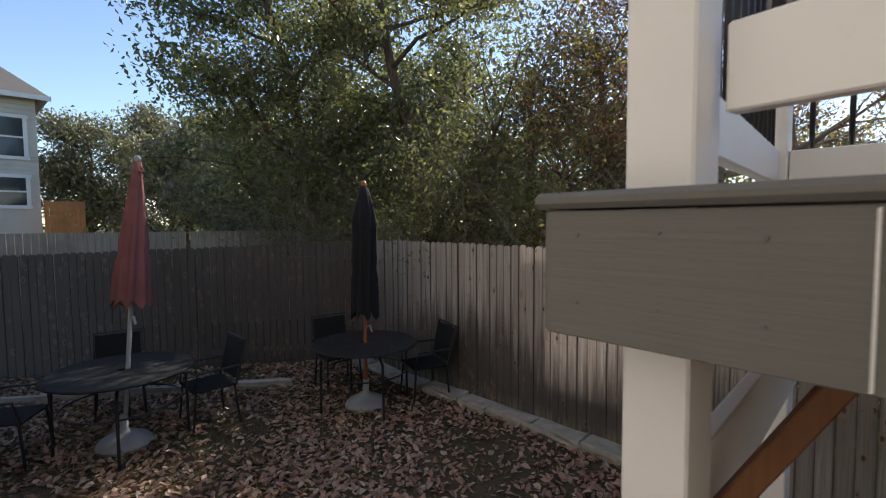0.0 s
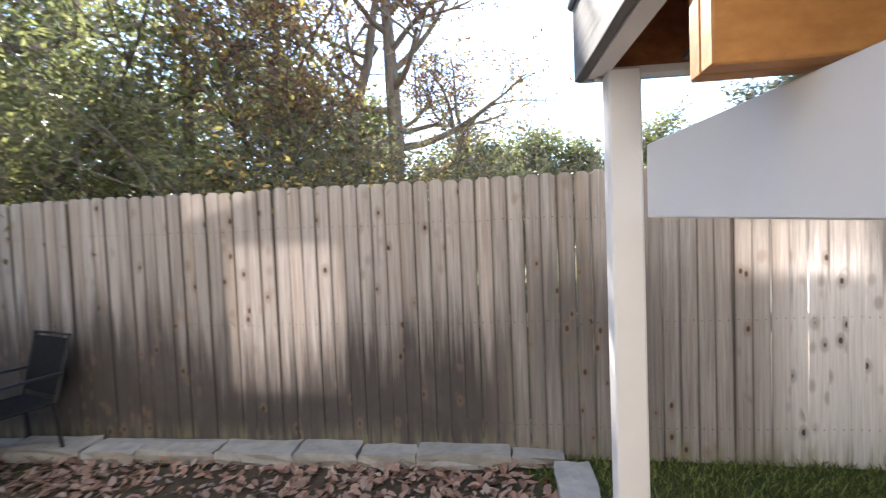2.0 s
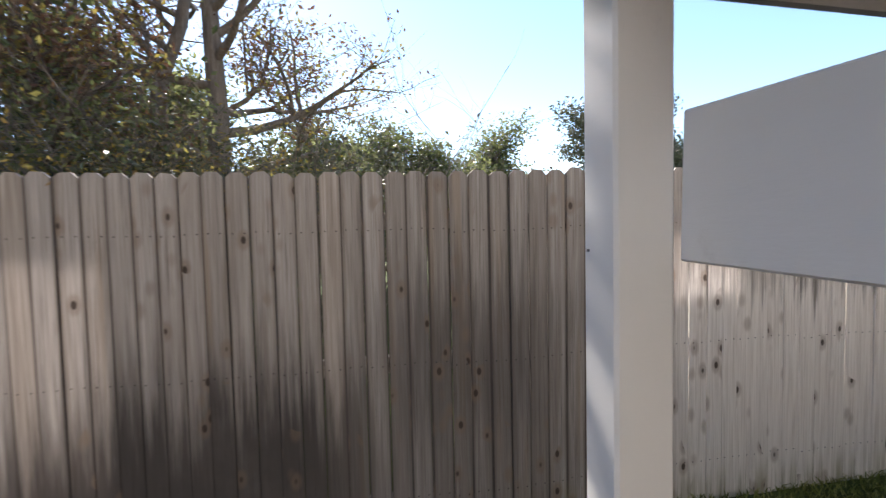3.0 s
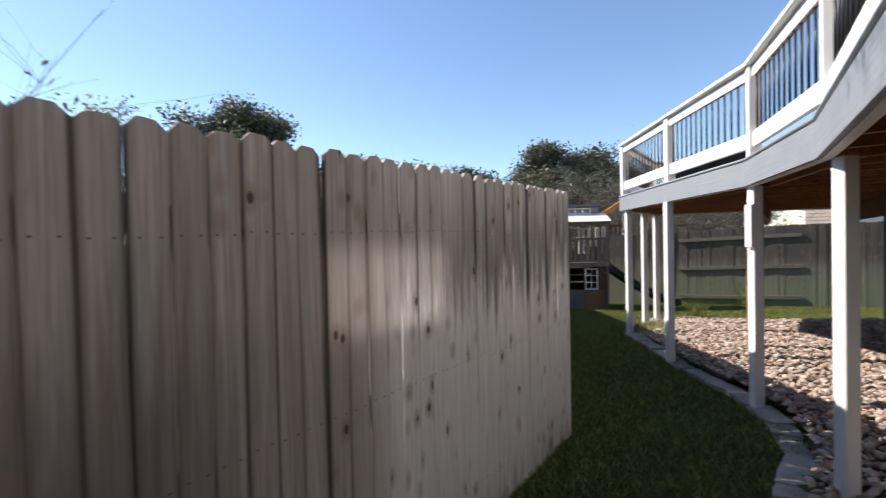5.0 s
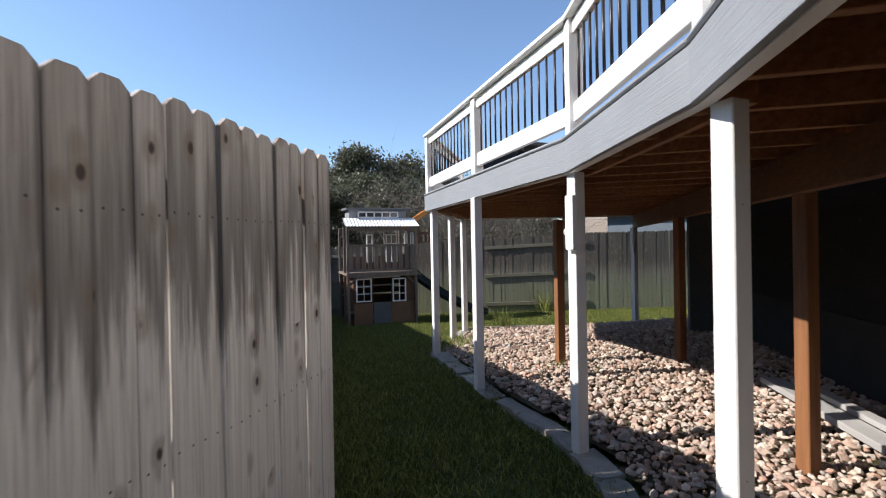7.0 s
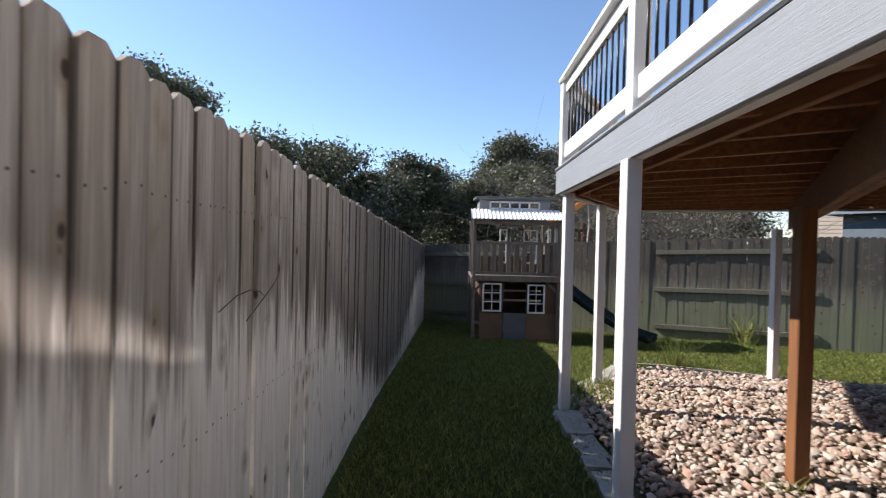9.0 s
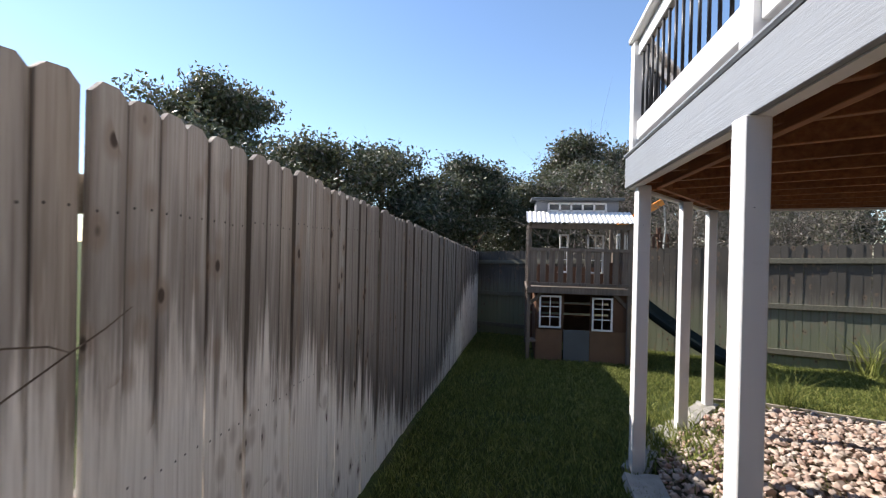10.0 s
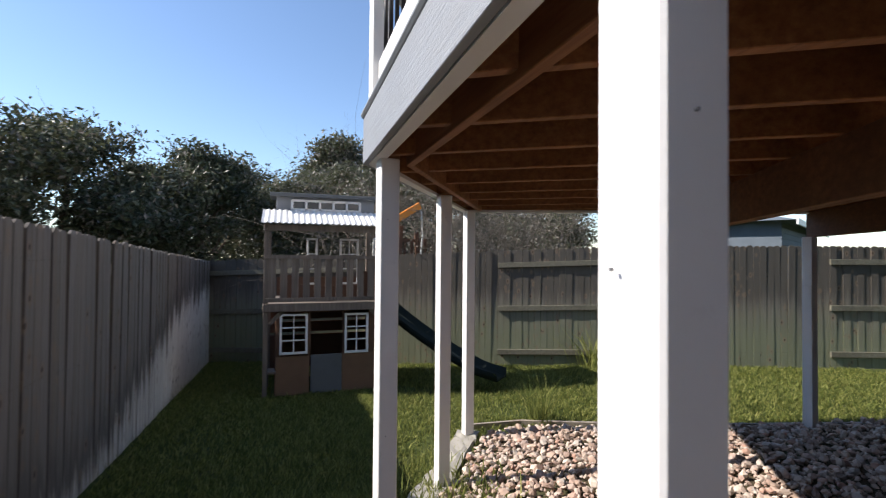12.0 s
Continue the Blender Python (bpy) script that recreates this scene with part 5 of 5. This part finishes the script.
# ---- neighbouring houses and fences ----
def gable_house(name, centre, size, turn, wall, roof, label, windows, roof_h=2.0):
    cx, cy, cz = centre
    w, d, h = size
    ob = thing(name, centre, label, "house")
    rot = Matrix.Translation(centre) @ Matrix.Rotation(radians(turn), 4, 'Z')

    def placed(nm, bm, mat, lab="", under=None):
        bmesh.ops.transform(bm, matrix=rot, verts=bm.verts)
        return part(nm, bm, mat, under or ob, lab)

    bm = B()
    n = int(h / 0.18)
    block(bm, (0, 0, h / 2), (w, d, h))
    placed("wall", bm, wall)
    for i in range(n):
        bm = B()
        between(bm, (-w / 2, -d / 2 - 0.012, 0.1 + i * h / n), (w / 2, -d / 2 - 0.012, 0.1 + i * h / n), 0.024, h / n - 0.03)
        placed("siding_board", bm, wall)
    bm = B()
    o = 0.45
    v = [bm.verts.new(p) for p in ((-w / 2 - o, -d / 2 - o, h), (w / 2 + o, -d / 2 - o, h), (w / 2 + o, d / 2 + o, h), (-w / 2 - o, d / 2 + o, h), (-w / 2 + 1.0, 0, h + roof_h), (w / 2 - 1.0, 0, h + roof_h))]
    for f in ((0, 1, 5, 4), (2, 3, 4, 5), (1, 2, 5), (3, 0, 4), (3, 2, 1, 0)):
        bm.faces.new([v[k] for k in f])
    placed("roof", bm, roof)
    bm = B()
    between(bm, (-w / 2 - o, -d / 2 - o, h - 0.05), (w / 2 + o, -d / 2 - o, h - 0.05), 0.05, 0.18)
    placed("eave_board", bm, M_WHITE)
    for x, z, ww, hh in windows:
        bm = B()
        y = -d / 2 - 0.03
        for q in (-1, 1):
            between(bm, (x - ww / 2 - 0.1, y, z + q * hh / 2), (x + ww / 2 + 0.1, y, z + q * hh / 2), 0.08, 0.13)
            between(bm, (x + q * ww / 2, y, z - hh / 2), (x + q * ww / 2, y, z + hh / 2), 0.08, 0.13, up=Vector((1, 0, 0)))
        between(bm, (x - ww / 2, y, z), (x + ww / 2, y, z), 0.06, 0.06)
        win = placed("window", bm, M_WHITE, "white framed sash window")
        bm = B()
        block(bm, (x, -d / 2 - 0.026, z), (ww, 0.01, hh))
        placed("pane", bm, M_GLASS, "", win)
    return ob


gable_house("neighbour_house", (-25.5, 12.75, -0.5), (7.0, 8.0, 7.6), 62, M_CREAM, M_SHINGLE, "two-storey cream sided neighbouring house with grey roof",
            [(2.5, 6.0, 1.3, 1.6), (2.5, 3.9, 1.3, 1.2), (-1.6, 6.0, 1.3, 1.6)], 2.2)


def side_fence(name, pts, z0, z1, mat, label, pitch=0.14):
    ob = thing(name, (*pts[0], z0), label, "fence")
    v, f = [], []
    for (p, q) in zip(pts, pts[1:]):
        a, b = Vector((*p, 0)), Vector((*q, 0))
        n = max(1, int((b - a).length / pitch))
        w = (b - a).normalized()
        o = Vector((-w.y, w.x, 0)) * 0.012
        for i in range(n):
            x0, x1 = a + w * (i * pitch + 0.006), a + w * ((i + 1) * pitch - 0.006)
            top = z1(((x0 + x1) / 2).x) if callable(z1) else z1
            k = len(v)
            for e in (-o, o):
                for pt, z in ((x0, z0), (x1, z0), (x1, top), (x0, top)):
                    v.append((pt.x + e.x, pt.y + e.y, z))
            f += [(k, k + 1, k + 2, k + 3), (k + 4, k + 7, k + 6, k + 5), (k, k + 4, k + 5, k + 1), (k + 1, k + 5, k + 6, k + 2), (k + 2, k + 6, k + 7, k + 3), (k + 3, k + 7, k + 4, k)]
    joined("boarding", v, f, mat, ob, kind="stuff")
    return ob


M_DECKORANGE = lumber("orange_stained_wood", (0.6, 0.25, 0.08), (0.42, 0.15, 0.045), 2)
side_fence("neighbour_deck_rail", [(-19.66, 13.6), (-18.83, 14.7)], -0.4, 3.02, M_DECKORANGE, "orange stained wooden deck rail of a neighbour", 0.16)
M_FENCE_N = lumber("neighbour_fence_wood", (0.33, 0.28, 0.23), (0.19, 0.155, 0.125), 2)
side_fence("neighbour_fence", [(-14.5, 4.6), (-7.5, 8.0), (-3.6, 9.9), (-1.5, 10.9)], -0.1, 1.95, M_FENCE_N, "grey-brown neighbouring picket fence beyond the yard")
gable_house("tan_house", (26.3, -18.5, -0.8), (5.5, 4.0, 6.2), -130, M_TAN, M_SHINGLE, "tan stucco house beyond the far fence", [(-0.6, 3.2, 0.8, 1.3)], 1.3)
gable_house("grey_shed", (20.6, -17.2, -0.6), (10.0, 4.0, 3.3), -62, M_BLUEROOF, M_BLUEROOF, "low blue-grey shed with white trim beyond the fence", [(-2.5, 1.9, 1.0, 0.8)], 0.6)


# ---- trees ----
def grow(r, start, way, length, radius, depth, out, tips, droop=0.0, spread=0.6, kids=(2, 4)):
    """Adds limb paths to out and leaf centres to tips."""
    pts, rad = [start], [radius]
    p, d = start.copy(), way.normalized()
    n = 4 if depth > 0 else 3
    for i in range(n):
        d = (d + Vector((r.gauss(0, 0.16), r.gauss(0, 0.16), r.gauss(0.02, 0.12) - droop))).normalized()
        p = p + d * (length / n)
        pts.append(p.copy())
        rad.append(radius * (1 - 0.55 * (i + 1) / n))
        if depth <= 1:
            tips.append(p.copy())
    out.append((pts, rad, depth))
    if depth > 0:
        for _ in range(r.randint(*kids)):
            s = r.uniform(0.35, 1.0)
            k = min(n - 1, int(s * n))
            q = pts[k].lerp(pts[k + 1], s * n - k if s < 1 else 1)
            a = r.uniform(0, 2 * math.pi)
            side = Vector((math.cos(a), math.sin(a), r.uniform(-0.15, 0.75)))
            grow(r, q, (d * (1 - spread) + side * spread), length * r.uniform(0.5, 0.78), rad[k] * 0.62, depth - 1, out, tips, droop, spread, kids)


def tubes_data(paths, sides_of):
    V, F = [], []
    for pts, rad, depth in paths:
        sides = sides_of(depth)
        prev = None
        for i, p in enumerate(pts):
            d = (pts[min(i + 1, len(pts) - 1)] - pts[max(i - 1, 0)])
            if d.length < 1e-6:
                d = Vector((0, 0, 1))
            d.normalize()
            u = d.cross(Vector((0.3, 0.2, 0.93)))
            if u.length < 0.05:
                u = d.cross(Vector((1, 0, 0)))
            u.normalize()
            w = d.cross(u)
            base = len(V)
            for k in range(sides):
                a = 2 * math.pi * k / sides
                V.append(tuple(p + (u * math.cos(a) + w * math.sin(a)) * rad[i]))
            if prev is not None:
                for k in range(sides):
                    F.append((prev + k, prev + (k + 1) % sides, base + (k + 1) % sides, base + k))
            prev = base
    return V, F


def leaf_cloud(tips, n, size, sigma, seed, flat=0.5):
    g = np.random.default_rng(seed)
    t = np.array([p[:] for p in tips])
    c = t[g.integers(0, len(t), n)] + np.clip(g.normal(0, 1, (n, 3)), -1.7, 1.7) * sigma * np.array((1, 1, 0.8))
    a = g.normal(0, 1, (n, 3))
    a /= np.linalg.norm(a, axis=1)[:, None]
    b = g.normal(0, 1, (n, 3)) + np.array((0, 0, flat))
    b = np.cross(a, b)
    b /= np.linalg.norm(b, axis=1)[:, None]
    s = (size * g.uniform(0.6, 1.35, n))[:, None]
    nrm = np.cross(a, b) * s * 0.16
    v = np.stack([c - a * s, c + b * s * 0.48 + nrm, c + a * s, c - b * s * 0.48 + nrm], 1).reshape(-1, 3)
    i = np.arange(n) * 4
    f = np.stack([i, i + 1, i + 2, i + 3], 1).tolist()
    return v, f


def tree(name, base, height, leaves, size, leaf_mat, label, seed, depth=3, lean=(0, 0), trunk=0.12, sigma=0.28, spread=0.6, first=0.35, bark_mat=None, kids=(3, 5), low=0.25, second=None, cap=0.97):
    """A trunk with limbs and a crown of single leaves; second: (material, share) of leaves of another colour."""
    r = random.Random(seed)
    ob = thing(name, base, label, "tree")
    b = Vector(base)
    paths, tips = [], []
    n = 7
    pts, rad = [], []
    for i in range(n + 1):
        s = i / n
        pts.append(b + Vector((lean[0] * s * s + r.gauss(0, 0.05) * s * height * 0.25, lean[1] * s * s + r.gauss(0, 0.05) * s * height * 0.25, height * 0.82 * s - 0.1 * (i == 0))))
        rad.append(trunk * (1.25 - s * 1.0) + 0.008)
    paths.append((pts, rad, 4))
    for i in range(int(9 + height)):
        s = low + (1 - low) * (i + 0.5) / (9 + height)
        j = min(n - 1, int(s * n))
        q = pts[j].lerp(pts[j + 1], s * n - j)
        a = r.uniform(0, 6.283)
        way = Vector((math.cos(a), math.sin(a), r.uniform(0.1, 0.9)))
        grow(r, q, way, height * first * r.uniform(0.6, 1.0) * (1.15 - 0.55 * s), rad[j] * 0.5, depth - 1, paths, tips, 0.0, spread, kids)
    tips = [p for p in tips if p.z < b.z + height * (cap + r.uniform(-0.05, 0.05))]
    V, F = tubes_data(paths, lambda d: 8 if d >= 4 else (5 if d >= 2 else 3))
    joined("trunk", V, F, bark_mat or M_BARK, ob, "", smooth=True)
    if leaves:
        share = second[1] if second else 0.0
        v, f = leaf_cloud(tips, int(leaves * (1 - share)), size, sigma, seed)
        joined("crown", v, f, leaf_mat, ob, "")
        if second:
            v, f = leaf_cloud(tips, int(leaves * share), size, sigma, seed + 1)
            joined("crown", v, f, second[0], ob, "")
    return ob


OAK = "evergreen oak with small glossy leaves behind the fence"
# the next two lean over the yard; this unseen overhang is added to shade the corner
tree("oak_tree", (-5.8, 10.2, 0), 9.2, 46000, 0.056, M_LIVEOAK, OAK, 3, 3, (-0.3, -1.9), 0.17, 0.26, low=0.16)
tree("oak_tree", (-2.9, 9.6, 0), 8.8, 36000, 0.054, M_LIVEOAK, OAK, 4, 3, (-0.6, -1.8), 0.15, 0.22, low=0.16, second=(M_GREYTWIG, 0.2))
tree("oak_tree", (-0.7, 8.9, 0), 5.8, 10000, 0.048, M_LIVEOAK, OAK, 5, 3, (0.2, -0.4), 0.11, 0.26, low=0.2, second=(M_GREYTWIG, 0.35))
tree("oak_tree", (-4.0, 12.6, 0), 7.0, 26000, 0.064, M_LIVEOAK, OAK, 14, 3, (0, 0), 0.15, 0.3, low=0.12)
tree("oak_tree", (-0.9, 12.0, 0), 4.6, 14000, 0.055, M_LIVEOAK, OAK, 15, 3, (0, 0), 0.14, 0.3, low=0.12)
tree("elm_tree", (0.5, 7.6, 0), 6.0, 7000, 0.036, M_YELLOW, "thin tree with yellow autumn leaves behind the fence", 6, 3, (0.1, 0.2), 0.085, 0.13, low=0.3, second=(M_RUSSET, 0.6))
# unseen top added, tall and narrow, to keep sun off the tie board
tree("elm_tree", (2.1, 7.7, 0), 8.3, 13000, 0.03, M_RUSSET, "tall thin tree with russet leaves behind the fence", 8, 4, (0.2, 0.2), 0.13, 0.1, first=0.24, low=0.3, kids=(2, 4), bark_mat=M_TWIG, second=(M_YELLOW, 0.35))
tree("elm_tree", (1.5, 8.5, 0), 7.2, 2500, 0.03, M_RUSSET, "bare tree of fine grey twigs behind the fence", 9, 4, (0.9, 0.1), 0.13, 0.1, low=0.35, kids=(2, 4), bark_mat=M_TWIG)
tree("oak_tree", (0.9, 9.8, 0), 4.6, 14000, 0.05, M_LIVEOAK, OAK, 10, 3, (0, 0), 0.1, 0.28, low=0.1, second=(M_RUSSET, 0.3))
tree("oak_tree", (2.7, 10.4, 0), 4.2, 13000, 0.05, M_LIVEOAK, OAK, 16, 3, (0, 0), 0.1, 0.28, low=0.1)
tree("oak_tree", (4.6, 10.6, 0), 3.9, 18000, 0.05, M_LIVEOAK, OAK, 11, 3, (0.3, 0), 0.1, 0.27, low=0.1, second=(M_GREYTWIG, 0.25))
for x, y, h, seed in ((7.2, 11.1, 4.0, 101), (8.3, 10.4, 3.9, 102), (9.4, 9.7, 4.2, 103)):
    tree("oak_tree", (x, y, 0), h, 15000, 0.05, M_LIVEOAK, OAK, seed, 3, (0, 0), 0.1, 0.25, low=0.1, second=(M_GREYTWIG, 0.2))
tree("cedar_tree", (6.6, 12.6, 0), 3.8, 14000, 0.075, M_CEDAR, "dark evergreen tree beyond the fence", 12, 3, (0, 0), 0.1, 0.3, low=0.1)
tree("cedar_tree", (-8.8, 13.0, 0), 5.0, 18000, 0.07, M_CEDAR, "dark evergreen tree beyond the neighbouring fence", 13, 3, (0, 0), 0.12, 0.32, low=0.1)
for k, (x, y, h) in enumerate([(-16, 20, 7.4), (-20, 21, 8.2), (-12.5, 19, 6.6), (-9, 17, 5.8), (-24, 24, 9.4), (-28, 22, 9.0)]):
    tree("cedar_tree", (x, y, -0.3), h, 17000, 0.12, M_FAROAK, "distant grey-green evergreen tree", 40 + k, 3, (0, 0), 0.14, 0.5, low=0.08, second=(M_GREYTWIG, 0.5))


def brush(name, spots, n, height, leaves, label, seed, leaf=M_OAK, size=0.032):
    """Tangled shoots and twigs with a thin cover of leaves."""
    r = random.Random(seed)
    ob = thing(name, (*spots[0], 0), label, "brush", kind="stuff")
    paths, tips = [], []
    for i in range(n):
        a, b = spots[i % len(spots)], spots[(i + 1) % len(spots)]
        s = r.random()
        p = Vector((a[0] + (b[0] - a[0]) * s + r.gauss(0, 0.35), a[1] + (b[1] - a[1]) * s + r.gauss(0, 0.35), r.uniform(0, height * 0.4)))
        way = Vector((r.gauss(0, 0.3), r.gauss(0.1, 0.25), 1))
        grow(r, p, way, height * r.uniform(0.45, 0.95), r.uniform(0.006, 0.014), 2, paths, tips, 0.03, 0.65, (2, 4))
    tips = [p for p in tips if p.z < height * 1.08]
    V, F = tubes_data(paths, lambda d: 3)
    joined("twigs", V, F, M_TWIG, ob, kind="stuff")
    v, f = leaf_cloud(tips, leaves, size, 0.16, seed)
    joined("leaves", v, f, leaf, ob, kind="stuff")


tree("oak_tree", (22.6, 12.5, -0.5), 8.8, 28000, 0.10, M_OAK, "broad tall oak far beyond the lawn fence", 90, 3, (0, 0), 0.25, 0.32, first=0.38, low=0.3, second=(M_GREYTWIG, 0.2))
brush("brush", [(-6.0, 8.2), (-3.6, 9.0), (-1.4, 8.0), (0.4, 7.0)], 200, 3.0, 26000, "tangle of grey twigs and leaves behind the fence", 51, M_LIVEOAK)
brush("brush", [(0.2, 7.2), (1.4, 7.0), (2.6, 6.8), (3.6, 7.2)], 140, 2.4, 13000, "tangle of grey and russet twigs behind the fence", 52, M_OAK)
brush("brush", [(-0.2, 7.3), (0.6, 6.9), (0.9, 6.8)], 24, 2.4, 6500, "yellowing shrub twigs behind the fence", 53, M_YELLOW, 0.021)
brush("brush", [(16.8, -1.0), (16.2, -4.0), (15.5, -6.0)], 200, 3.0, 6500, "grey bare brush beyond the far fence", 54, M_GREYTWIG, 0.032)

FAR = "dark evergreen tree beyond the lawn fence"
for k, (x, y, top, mat) in enumerate([(15.0, 6.6, 3.6, M_CEDAR), (16.4, 5.4, 3.85, M_OAK), (17.8, 4.6, 4.2, M_CEDAR), (19.2, 3.8, 3.6, M_OAK), (20.6, 2.6, 4.1, M_CEDAR), (22.0, 0.4, 3.8, M_OAK), (22.6, -1.6, 4.4, M_OAK),
                                      (21.5, -3.6, 4.0, M_CEDAR), (25.5, -5.4, 4.8, M_OAK), (23.5, -8.2, 4.2, M_OAK), (20.5, -6.4, 3.4, M_CEDAR), (18.6, 7.4, 4.3, M_CEDAR), (24.5, 2.4, 4.5, M_CEDAR), (18.8, -7.2, 3.4, M_OAK)]):
    tree("cedar_tree" if mat is M_CEDAR else "oak_tree", (x, y, -0.4), (top + 0.4) / 0.86, 22000, 0.06, mat, FAR, 60 + k, 3, (0, 0), 0.1, 0.21, low=0.06, second=(M_GREYTWIG, 0.12), cap=0.86)
for y, top, seed in ((-1.4, 6.5, 95), (-4.6, 6.1, 96)):
    tree("oak_tree", (27.9, y, -0.4), (top + 0.4) / 0.92, 26000, 0.09, M_OAK, "broad oak rising behind the playhouse", seed, 3, (0, 0), 0.2, 0.32, low=0.2, second=(M_GREYTWIG, 0.25), cap=0.92)


# ---- a dry tendril caught on the lawn fence ----
def tendril(points, label):
    bm = B()
    tube(bm, points, [0.002] * (len(points) - 1) + [0.001], 5)
    solid("dry_tendril", bm, M_BARK, label, "twig", "fence tendrils")


tendril([(5.61, 1.717, 1.265), (5.71, 1.712, 1.30), (5.80, 1.710, 1.308), (5.88, 1.712, 1.295), (5.93, 1.717, 1.272)], "thin dark dry tendril caught on the fence")
tendril([(5.79, 1.717, 1.21), (5.91, 1.711, 1.27), (6.0, 1.711, 1.31), (6.07, 1.716, 1.345)], "thin dark dry tendril leaning on the fence")
